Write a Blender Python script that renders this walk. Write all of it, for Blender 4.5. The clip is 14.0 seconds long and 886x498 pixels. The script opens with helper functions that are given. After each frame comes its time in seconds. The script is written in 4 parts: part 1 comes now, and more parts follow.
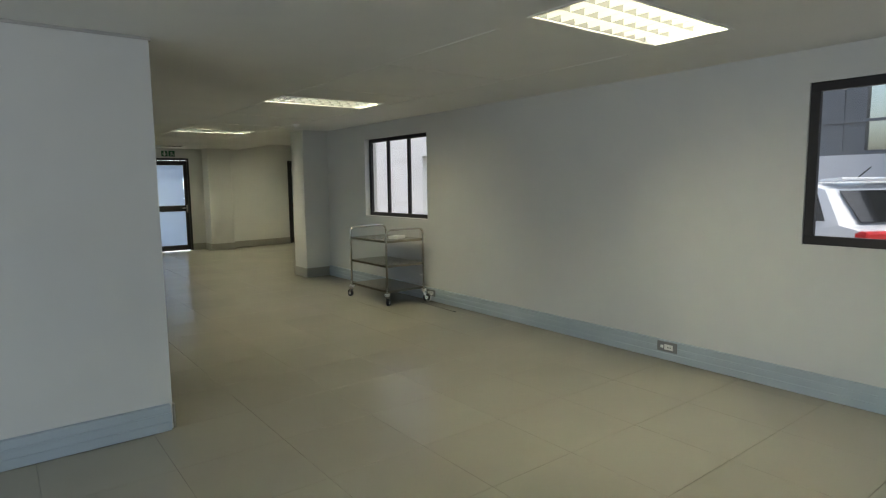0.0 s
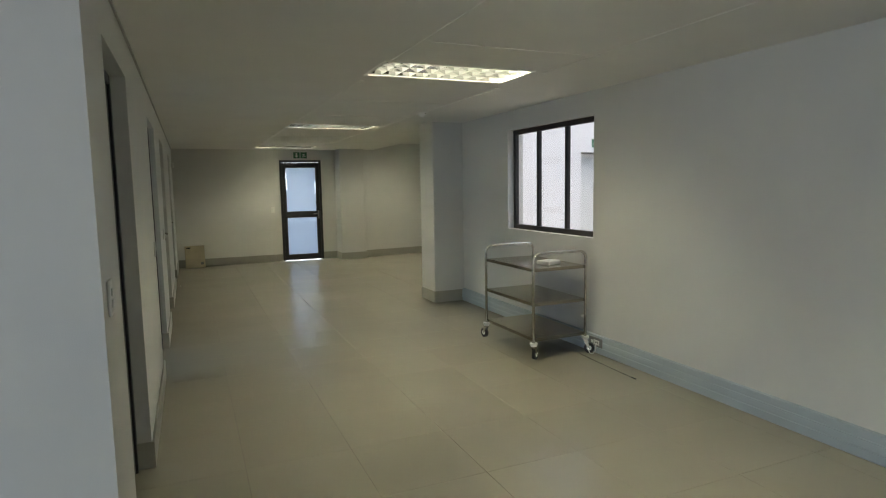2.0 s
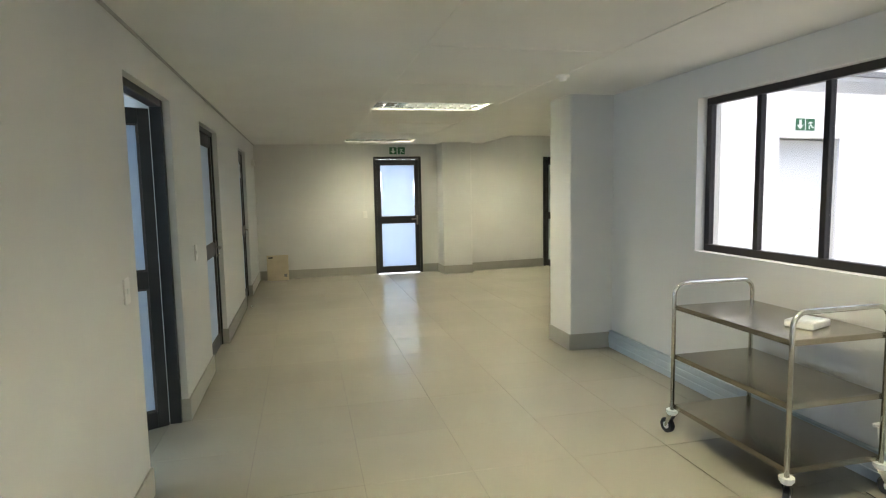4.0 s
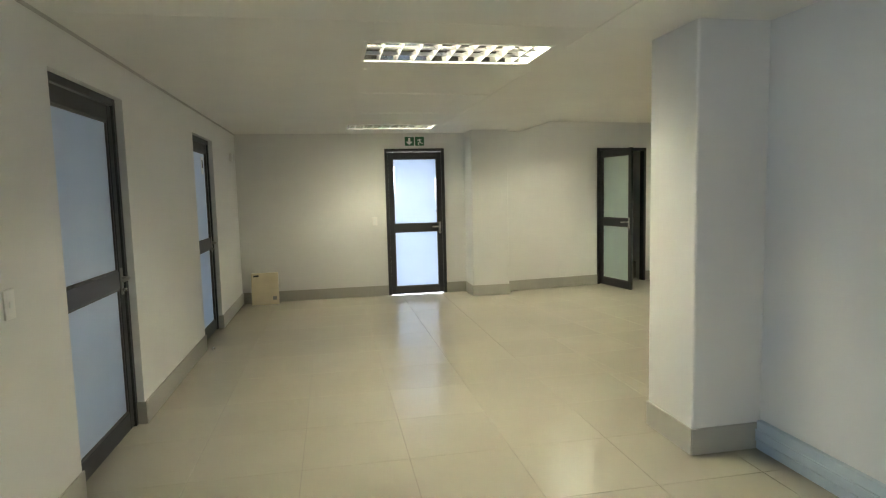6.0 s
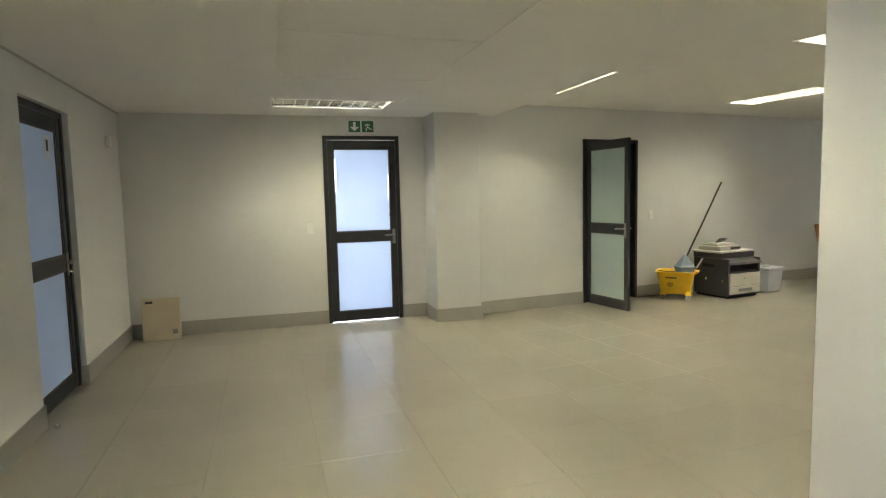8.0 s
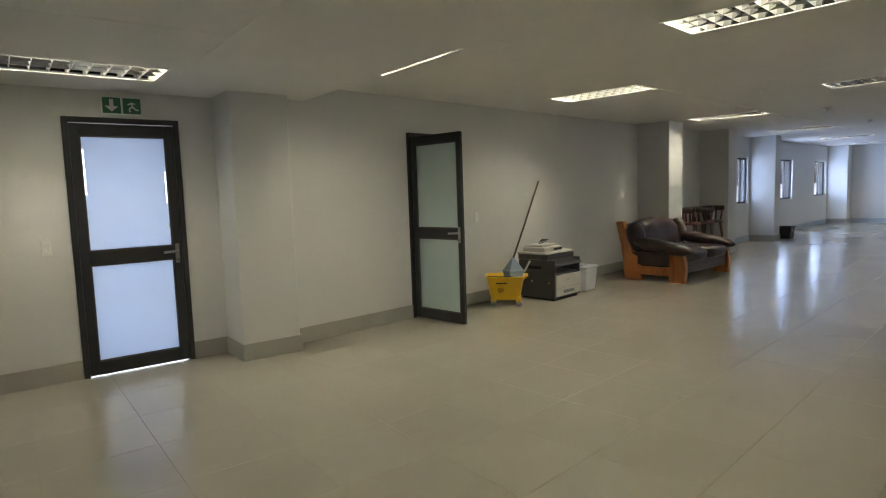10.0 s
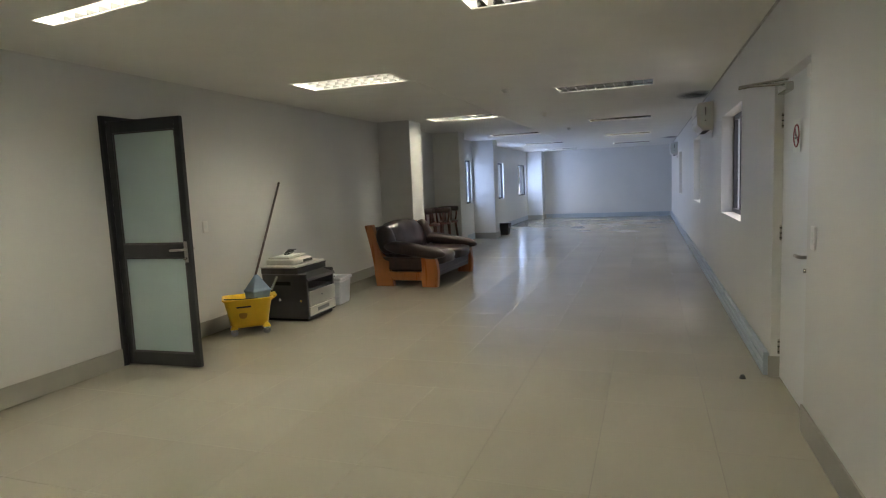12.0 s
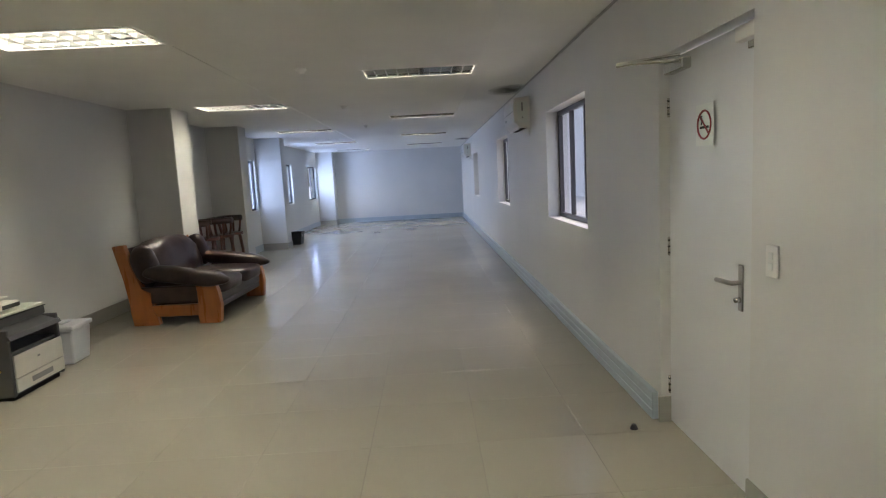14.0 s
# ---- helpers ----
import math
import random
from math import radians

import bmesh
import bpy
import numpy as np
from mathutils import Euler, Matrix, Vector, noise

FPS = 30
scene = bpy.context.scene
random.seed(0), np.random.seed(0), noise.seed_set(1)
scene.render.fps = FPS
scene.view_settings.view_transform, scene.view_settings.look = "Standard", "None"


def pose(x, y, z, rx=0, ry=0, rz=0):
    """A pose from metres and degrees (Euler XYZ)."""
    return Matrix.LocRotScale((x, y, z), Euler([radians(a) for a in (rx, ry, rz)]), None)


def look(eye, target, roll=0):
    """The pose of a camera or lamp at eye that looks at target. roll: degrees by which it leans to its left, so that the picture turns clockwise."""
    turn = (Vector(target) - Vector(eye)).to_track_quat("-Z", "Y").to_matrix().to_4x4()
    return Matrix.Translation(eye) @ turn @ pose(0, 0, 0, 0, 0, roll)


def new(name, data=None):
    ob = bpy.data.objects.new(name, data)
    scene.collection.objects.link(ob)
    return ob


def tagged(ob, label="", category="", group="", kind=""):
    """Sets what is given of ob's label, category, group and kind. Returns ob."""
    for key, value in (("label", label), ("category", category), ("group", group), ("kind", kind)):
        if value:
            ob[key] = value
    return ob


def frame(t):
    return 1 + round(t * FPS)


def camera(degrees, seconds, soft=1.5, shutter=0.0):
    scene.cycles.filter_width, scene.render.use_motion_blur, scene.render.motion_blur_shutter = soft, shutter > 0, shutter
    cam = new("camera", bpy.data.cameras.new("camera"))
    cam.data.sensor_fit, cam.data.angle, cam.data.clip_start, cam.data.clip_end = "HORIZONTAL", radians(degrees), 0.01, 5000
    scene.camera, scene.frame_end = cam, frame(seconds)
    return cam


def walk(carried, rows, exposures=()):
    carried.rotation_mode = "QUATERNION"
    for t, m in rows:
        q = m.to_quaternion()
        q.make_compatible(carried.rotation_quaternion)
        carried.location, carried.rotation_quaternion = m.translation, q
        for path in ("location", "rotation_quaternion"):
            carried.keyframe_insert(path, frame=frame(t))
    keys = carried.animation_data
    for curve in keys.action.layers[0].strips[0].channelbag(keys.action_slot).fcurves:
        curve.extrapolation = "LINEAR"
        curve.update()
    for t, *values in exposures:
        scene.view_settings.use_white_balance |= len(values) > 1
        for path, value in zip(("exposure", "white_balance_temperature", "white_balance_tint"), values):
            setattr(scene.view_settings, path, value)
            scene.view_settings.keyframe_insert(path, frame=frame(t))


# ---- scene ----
cam = camera(74.1, 14.0, 1.15)
PATH = [
    (0, (0.519, 0.006, 1.486), (1.73, 1.581, 1.263), -0.7),
    (0.5, (0.838, 0.402, 1.489), (1.951, 2.049, 1.269), -0.8),
    (1, (1.131, 0.841, 1.509), (2.124, 2.563, 1.288), -1.0),
    (1.5, (1.355, 1.263, 1.518), (2.244, 3.041, 1.302), -1.0),
    (2, (1.578, 1.721, 1.519), (2.365, 3.548, 1.307), -1.0),
    (2.5, (1.733, 2.22, 1.53), (2.406, 4.092, 1.321), -1.0),
    (3, (1.883, 2.742, 1.534), (2.46, 4.645, 1.323), -1.1),
    (3.5, (1.993, 3.283, 1.54), (2.486, 5.21, 1.331), -1.2),
    (4, (2.126, 3.81, 1.515), (2.58, 5.747, 1.313), -1.1),
    (6.5, (2.65, 6.437, 1.449), (3.012, 8.395, 1.264), -1.5),
    (7, (2.69, 6.905, 1.407), (3.072, 8.86, 1.232), -1.4),
    (9.5, (2.831, 8.634, 1.451), (3.869, 10.332, 1.253), -1.6),
    (10, (2.886, 8.897, 1.427), (4.09, 10.482, 1.234), -1.9),
    (10.5, (2.966, 9.151, 1.421), (4.349, 10.582, 1.225), -2.2),
    (11, (3.07, 9.358, 1.444), (4.615, 10.612, 1.235), -2.3),
    (11.5, (3.232, 9.568, 1.426), (4.911, 10.635, 1.216), -2.4),
    (12, (3.458, 9.767, 1.417), (5.241, 10.648, 1.2), -2.5),
    (12.5, (3.763, 9.947, 1.421), (5.612, 10.674, 1.197), -2.6),
    (13, (4.075, 10.118, 1.433), (5.986, 10.662, 1.201), -2.8),
    (13.5, (4.409, 10.258, 1.431), (6.36, 10.629, 1.193), -2.9),
    (14, (4.686, 10.379, 1.438), (6.661, 10.576, 1.195), -3.0),
]
SKY, SUN = 0.15, 0.35
TUBE_COLOUR, TUBE_POWER = (1.0, 0.955, 0.715), 32.0
EXPOSURES = [(0.0, 1.06, 6500, 7), (2.0, 1.27, 6500, 9), (4.0, 2.2, 6500, 11), (7.0, 2.25, 6500, 12), (9.5, 1.58, 6330, 17), (11.0, 1.3, 6270, 17), (12.0, 1.48, 6200, 18), (13.4, 1.5, 6130, 19), (14.0, 1.7, 6080, 20)]
walk(cam, [(t, look(eye, target, roll)) for t, eye, target, roll in PATH], EXPOSURES)

# ---- light ----
world = bpy.data.worlds.new("sky")
scene.world = world
world.use_nodes = True
wn = world.node_tree
sky = wn.nodes.new("ShaderNodeTexSky")
sky.sky_type, sky.sun_disc = "NISHITA", False
sky.dust_density = 5.0
sky.sun_elevation, sky.sun_rotation = radians(73), radians(159)
wn.nodes["Background"].inputs[1].default_value = SKY
wn.links.new(sky.outputs[0], wn.nodes["Background"].inputs[0])
sun = new("sun", bpy.data.lights.new("sun", "SUN"))
sun.data.energy, sun.data.angle, sun.data.color = SUN, radians(25), (1, 0.93, 0.82)
sun.matrix_world = look((11, -11, 58), (5, 5, 0))



def daylight(at, w, h, watts, colour=(0.5, 0.66, 1.0)):
    """Area lamp added in an opening for the sky's light; shines along local -z."""
    ob = new("window_daylight", bpy.data.lights.new("window_daylight", "AREA"))
    ob.data.shape, ob.data.size, ob.data.size_y, ob.data.energy, ob.data.color = "RECTANGLE", w, h, watts, colour
    ob.matrix_world = at
    return ob


HALL = pose(7.0, 9.40, 0, 0, 0, 6.9)
for u, watts in ((10.65, 8), (13.97, 16), (17.42, 17)):
    daylight(HALL @ pose(u, 5.14, 1.46, -90, 0, 0), 0.85, 1.0, watts)
# Lamps added at unseen windows to brighten the entrance and a side room.
daylight(pose(-3.45, 0.1, 1.35, 0, -90, 0), 1.6, 5.2, 32, (0.74, 0.84, 1.0))
daylight(pose(-0.9, -3.35, 1.35, 90, 0, 0), 3.6, 1.6, 16, (0.72, 0.83, 1.0))
daylight(pose(-3.45, 6.8, 1.3, 0, -90, 0), 1.7, 2.7, 34, (0.55, 0.76, 1.0))
# Lamp added behind the frosted exit door to make its panes glow.
daylight(pose(3.79, 14.62, 1.06, -90, 0, 0), 0.74, 1.95, 1.7, (0.92, 0.93, 1.0))

# ---- materials ----


def mat(name, color, rough=0.5, metal=0.0, scale=6.0, vary=0.06, bump=0.02, grain=180.0, per_piece=0.0, stretch=None, spec=0.5, world_grain=False):
    """A painted or solid surface: two scales of noise on colour and gloss, fine grain as relief."""
    m = bpy.data.materials.new(name)
    m.use_nodes = True
    nt = m.node_tree
    n, link = nt.nodes, nt.links.new
    b = n["Principled BSDF"]
    b.inputs["Metallic"].default_value = metal
    b.inputs["Specular IOR Level"].default_value = spec
    co = n.new("ShaderNodeTexCoord")
    src = n.new("ShaderNodeNewGeometry").outputs["Position"] if world_grain else co.outputs["Object"]
    if stretch:
        mp = n.new("ShaderNodeMapping")
        mp.inputs["Scale"].default_value = stretch
        link(src, mp.inputs["Vector"])
        src = mp.outputs[0]
    big = n.new("ShaderNodeTexNoise")
    big.inputs["Scale"].default_value, big.inputs["Detail"].default_value = scale, 5
    fine = n.new("ShaderNodeTexNoise")
    fine.inputs["Scale"].default_value, fine.inputs["Detail"].default_value = grain, 3
    link(src, big.inputs["Vector"])
    link(src, fine.inputs["Vector"])
    ramp = n.new("ShaderNodeValToRGB")
    ramp.color_ramp.elements[0].position, ramp.color_ramp.elements[1].position = 0.3, 0.7
    ramp.color_ramp.elements[0].color = (*[c * (1 - vary) for c in color], 1)
    ramp.color_ramp.elements[1].color = (*[min(1, c * (1 + vary)) for c in color], 1)
    link(big.outputs["Fac"], ramp.inputs["Fac"])
    out = ramp.outputs["Color"]
    if per_piece:
        info = n.new("ShaderNodeObjectInfo")
        ma = n.new("ShaderNodeMapRange")
        ma.inputs["To Min"].default_value, ma.inputs["To Max"].default_value = 1 - per_piece, 1 + per_piece
        link(info.outputs["Random"], ma.inputs["Value"])
        hs = n.new("ShaderNodeHueSaturation")
        link(ma.outputs[0], hs.inputs["Value"])
        link(out, hs.inputs["Color"])
        out = hs.outputs[0]
    link(out, b.inputs["Base Color"])
    rr = n.new("ShaderNodeMapRange")
    rr.inputs["To Min"].default_value, rr.inputs["To Max"].default_value = rough * 0.85, min(1, rough * 1.15)
    link(big.outputs["Fac"], rr.inputs["Value"])
    link(rr.outputs[0], b.inputs["Roughness"])
    if bump:
        bp = n.new("ShaderNodeBump")
        bp.inputs["Strength"].default_value, bp.inputs["Distance"].default_value = bump * 10, 0.002
        link(fine.outputs["Fac"], bp.inputs["Height"])
        link(bp.outputs[0], b.inputs["Normal"])
    return m


def glow(name, color, strength):
    m = bpy.data.materials.new(name)
    m.use_nodes = True
    b = m.node_tree.nodes["Principled BSDF"]
    b.inputs["Base Color"].default_value = (*color, 1)
    b.inputs["Emission Color"].default_value, b.inputs["Emission Strength"].default_value = (*color, 1), strength
    return m


def glass(name, color, rough, alpha_trans=1.0):
    m = bpy.data.materials.new(name)
    m.use_nodes = True
    b = m.node_tree.nodes["Principled BSDF"]
    b.inputs["Base Color"].default_value = (*color, 1)
    b.inputs["Roughness"].default_value = rough
    b.inputs["Transmission Weight"].default_value = alpha_trans
    b.inputs["IOR"].default_value = 1.3 if rough > 0.2 else 1.45
    return m


def clear_glass(name):
    """Thin clear pane: see-through with a faint mirror."""
    m = bpy.data.materials.new(name)
    m.use_nodes = True
    n, link = m.node_tree.nodes, m.node_tree.links.new
    tr, gl, mix = n.new("ShaderNodeBsdfTransparent"), n.new("ShaderNodeBsdfGlossy"), n.new("ShaderNodeMixShader")
    tr.inputs[0].default_value = (0.93, 0.95, 0.95, 1)
    gl.inputs["Roughness"].default_value = 0.02
    mix.inputs[0].default_value = 0.06
    link(tr.outputs[0], mix.inputs[1])
    link(gl.outputs[0], mix.inputs[2])
    link(mix.outputs[0], n["Material Output"].inputs[0])
    return m


def frosted(name, color):
    """Film-covered pane: lets light through scattered, with a soft shine."""
    m = bpy.data.materials.new(name)
    m.use_nodes = True
    n, link = m.node_tree.nodes, m.node_tree.links.new
    tl, df, gl = n.new("ShaderNodeBsdfTranslucent"), n.new("ShaderNodeBsdfDiffuse"), n.new("ShaderNodeBsdfGlossy")
    m1, m2 = n.new("ShaderNodeMixShader"), n.new("ShaderNodeMixShader")
    co, no, hs = n.new("ShaderNodeTexCoord"), n.new("ShaderNodeTexNoise"), n.new("ShaderNodeValToRGB")
    no.inputs["Scale"].default_value = 2.5
    hs.color_ramp.elements[0].color = (*[c * 0.92 for c in color], 1)
    hs.color_ramp.elements[1].color = (*color, 1)
    link(co.outputs["Object"], no.inputs["Vector"])
    link(no.outputs["Fac"], hs.inputs["Fac"])
    link(hs.outputs[0], tl.inputs[0])
    link(hs.outputs[0], df.inputs[0])
    gl.inputs["Roughness"].default_value = 0.15
    m1.inputs[0].default_value, m2.inputs[0].default_value = 0.35, 0.05
    link(tl.outputs[0], m1.inputs[1])
    link(df.outputs[0], m1.inputs[2])
    link(m1.outputs[0], m2.inputs[1])
    link(gl.outputs[0], m2.inputs[2])
    link(m2.outputs[0], n["Material Output"].inputs[0])
    return m


PAINT = mat("wall_paint", (0.635, 0.63, 0.60), 0.55, scale=1.3, vary=0.03, bump=0.025, grain=260)
CEIL = mat("ceiling_board", (0.74, 0.73, 0.69), 0.8, scale=2, vary=0.025, bump=0.03, grain=300)
TILE = mat("floor_tile", (0.325, 0.303, 0.243), 0.215, scale=1.1, vary=0.035, bump=0.0, per_piece=0.02, world_grain=True)
SKIRT = mat("skirting_tile", (0.34, 0.325, 0.28), 0.4, scale=4, vary=0.05, bump=0.01, per_piece=0.03)
TRUNK = mat("trunking_enamel", (0.40, 0.46, 0.50), 0.42, scale=3, vary=0.04, bump=0.01)
GROUT = mat("grout", (0.23, 0.215, 0.175), 0.85)
BLACK = mat("black_aluminium", (0.022, 0.021, 0.022), 0.38, scale=5, vary=0.15, bump=0.006)
BROWNBLACK = mat("dark_window_frame", (0.02, 0.016, 0.015), 0.45, vary=0.15, bump=0.006)
LOUVRE = mat("dark_stained_louvre", (0.025, 0.021, 0.019), 0.45, scale=4, vary=0.25, bump=0.02, stretch=(1, 6, 6))
STEEL = mat("brushed_steel", (0.62, 0.60, 0.55), 0.26, 1.0, scale=5, vary=0.06, bump=0.006, grain=120)
SHELF = mat("steel_shelf", (0.40, 0.36, 0.28), 0.24, 1.0, scale=3, vary=0.1, bump=0.006)
HANDLE = mat("dull_steel", (0.36, 0.34, 0.31), 0.32, 1.0, vary=0.06, bump=0)
POLE = mat("weathered_pole", (0.075, 0.05, 0.042), 0.5, vary=0.3, stretch=(3, 3, 0.5))
CHROME = mat("worn_chrome", (0.7, 0.7, 0.68), 0.18, 1.0, vary=0.05, bump=0)
ALU = mat("lamp_reflector", (0.5, 0.5, 0.485), 0.06, 1.0, vary=0.03, bump=0)
FIN = mat("lamp_blade", (0.36, 0.36, 0.35), 0.4, 0.4, vary=0.03, bump=0)
WHITE = mat("white_plastic", (0.74, 0.73, 0.69), 0.35, vary=0.03, bump=0.005)
WHITEPAINT = mat("white_door_paint", (0.66, 0.67, 0.66), 0.42, scale=1.5, vary=0.03, bump=0.012)
OUTWALL = mat("outer_plaster", (0.78, 0.77, 0.78), 0.8, scale=0.8, vary=0.04, bump=0.05)
RUBBER = mat("black_rubber", (0.018, 0.018, 0.018), 0.6, vary=0.2)
LEATHER = mat("brown_leather", (0.034, 0.0175, 0.013), 0.33, scale=9, vary=0.35, bump=0.05, grain=38)
WOOD = mat("varnished_wood", (0.33, 0.115, 0.03), 0.28, scale=2, vary=0.14, bump=0.012, grain=40, stretch=(7, 7, 0.8))
DARKWOOD = mat("dark_varnished_wood", (0.085, 0.028, 0.014), 0.3, scale=4, vary=0.4, bump=0.015, grain=40, stretch=(7, 7, 1))
YELLOW = mat("yellow_plastic", (0.78, 0.47, 0.012), 0.38, scale=6, vary=0.08, bump=0.01)
PRINT = mat("faded_print", (0.42, 0.22, 0.012), 0.5)
BLUEGREY = mat("blue_plastic", (0.20, 0.28, 0.40), 0.5, vary=0.1)
RED = mat("red_plastic", (0.35, 0.03, 0.025), 0.45)
COPIERDARK = mat("grey_copier_case", (0.075, 0.073, 0.075), 0.5, scale=4, vary=0.1, bump=0.015)
COPIERLIGHT = mat("cream_copier_panel", (0.56, 0.54, 0.48), 0.45, vary=0.05, bump=0.01)
SCREENGREY = mat("grey_label", (0.2, 0.2, 0.2), 0.4)
TUB = mat("translucent_tub", (0.64, 0.65, 0.68), 0.35, vary=0.05)
CARD = mat("cardboard", (0.52, 0.45, 0.32), 0.8, scale=5, vary=0.08, bump=0.03)
GREEN = mat("sign_green", (0.02, 0.11, 0.05), 0.5)
SIGNWHITE = mat("sign_white", (0.72, 0.74, 0.70), 0.5)
SIGNRED = mat("sign_red", (0.22, 0.02, 0.025), 0.5)
# Near-black painted in place of the shade inside openings and recesses.
RECESSDARK = mat("dark_inside", (0.01, 0.01, 0.01), 0.8)
CARWHITE = mat("white_car_paint", (0.78, 0.79, 0.81), 0.12, vary=0.01, bump=0)
CARGLASS = mat("tinted_car_glass", (0.01, 0.011, 0.012), 0.05, bump=0)
TAILRED = mat("red_lamp_glass", (0.55, 0.012, 0.012), 0.1, bump=0)
CLADDING = mat("grey_cladding", (0.20, 0.20, 0.21), 0.55, scale=0.7, vary=0.08)
CONCRETE = mat("yard_concrete", (0.30, 0.29, 0.27), 0.85, scale=0.5, vary=0.12, bump=0.05, grain=25)
GLASSCLEAR = clear_glass("window_glass")
FROST = frosted("frosted_glass", (0.68, 0.76, 0.86))
FROSTGREEN = frosted("frosted_glass_green", (0.62, 0.72, 0.70))
TUBES = [glow("fluorescent_tube_%s" % n, TUBE_COLOUR, TUBE_POWER * k) for n, k in (("faint", 0.32), ("worn", 0.6), ("bright", 1.0))]

# ---- mesh helpers ----
PLAIN = Matrix.Identity(4)


def part(name, bm, material, parent=None, label="", at=None, smooth=False):
    me = bpy.data.meshes.new(name)
    bmesh.ops.recalc_face_normals(bm, faces=bm.faces)
    for f in bm.faces:
        f.smooth = smooth
    bm.to_mesh(me)
    bm.free()
    me.materials.append(material)
    ob = new(name, me)
    if parent:
        ob.parent = parent
    if at is not None:
        ob.matrix_basis = at
    if label:
        ob["label"] = label
    return ob


def again(ob, at, parent=None):
    """Another object on the same mesh."""
    o = new(ob.name.split(".")[0], ob.data)
    o.parent = parent or ob.parent
    o.matrix_basis = at
    return o


def thing(name, at, label, category, group="", kind=""):
    e = new(name)
    e.empty_display_size = 0.1
    e.matrix_basis = at
    return tagged(e, label, category, group, kind)


def box(bm, x0, y0, z0, x1, y1, z1, bevel=0.0, seg=1):
    v = [bm.verts.new((x, y, z)) for x in (x0, x1) for y in (y0, y1) for z in (z0, z1)]
    fs = [bm.faces.new([v[i] for i in q]) for q in ((0, 1, 3, 2), (4, 6, 7, 5), (0, 4, 5, 1), (2, 3, 7, 6), (0, 2, 6, 4), (1, 5, 7, 3))]
    if bevel:
        es = list({e for f in fs for e in f.edges})
        bmesh.ops.bevel(bm, geom=es, offset=bevel, segments=seg, affect="EDGES", profile=0.5)
    return bm


def boxed(*a, **k):
    return box(bmesh.new(), *a, **k)


def ring(bm, c, ax, ay, r, n):
    return [bm.verts.new(c + ax * (r * math.cos(2 * math.pi * i / n)) + ay * (r * math.sin(2 * math.pi * i / n))) for i in range(n)]


def sweep(bm, pts, r, n=8, r_end=None):
    """A round bar along a line of points."""
    pts = [Vector(p) for p in pts]
    rings, ax = [], None
    for i, p in enumerate(pts):
        d = (pts[min(i + 1, len(pts) - 1)] - pts[max(i - 1, 0)]).normalized()
        if ax is None:
            ax = d.orthogonal().normalized()
        ax = (ax - d * ax.dot(d)).normalized()
        rr = r if r_end is None else r + (r_end - r) * i / (len(pts) - 1)
        rings.append(ring(bm, p, ax, d.cross(ax), rr, n))
    for a, b in zip(rings, rings[1:]):
        for i in range(n):
            bm.faces.new((a[i], a[(i + 1) % n], b[(i + 1) % n], b[i]))
    bm.faces.new(rings[0][::-1])
    bm.faces.new(rings[-1])
    return bm


def swept(*a, **k):
    return sweep(bmesh.new(), *a, **k)


def prism(bm, poly, lo, hi, axis="z"):
    """A polygon drawn out along an axis; poly is in the other two axes, in order."""
    def put(a, b, c):
        return {"z": (a, b, c), "y": (a, c, b), "x": (c, a, b)}[axis]
    lower = [bm.verts.new(put(a, b, lo)) for a, b in poly]
    upper = [bm.verts.new(put(a, b, hi)) for a, b in poly]
    bm.faces.new(lower[::-1])
    bm.faces.new(upper)
    for i in range(len(poly)):
        j = (i + 1) % len(poly)
        bm.faces.new((lower[i], lower[j], upper[j], upper[i]))
    return bm


def pillow(bm, c, r, e=0.45, nu=20, nv=12, wrinkle=0.0, tilt=None):
    """A stuffed cushion: a rounded box with soft edges."""
    def p(w, m):
        return math.copysign(abs(w) ** m, w)
    rows = []
    for j in range(nv + 1):
        b = -math.pi / 2 + math.pi * j / nv
        row = []
        for i in range(nu):
            a = 2 * math.pi * i / nu
            q = Vector((r[0] * p(math.cos(b), e) * p(math.cos(a), e), r[1] * p(math.cos(b), e) * p(math.sin(a), e), r[2] * p(math.sin(b), e)))
            if wrinkle:
                q *= 1 + wrinkle * noise.noise(q * 9)
            if tilt:
                q = tilt @ q
            row.append(bm.verts.new(Vector(c) + q))
        rows.append(row)
    for a, b in zip(rows, rows[1:]):
        for i in range(nu):
            bm.faces.new((a[i], a[(i + 1) % nu], b[(i + 1) % nu], b[i]))
    bmesh.ops.remove_doubles(bm, verts=rows[0] + rows[-1], dist=1e-4)
    return bm


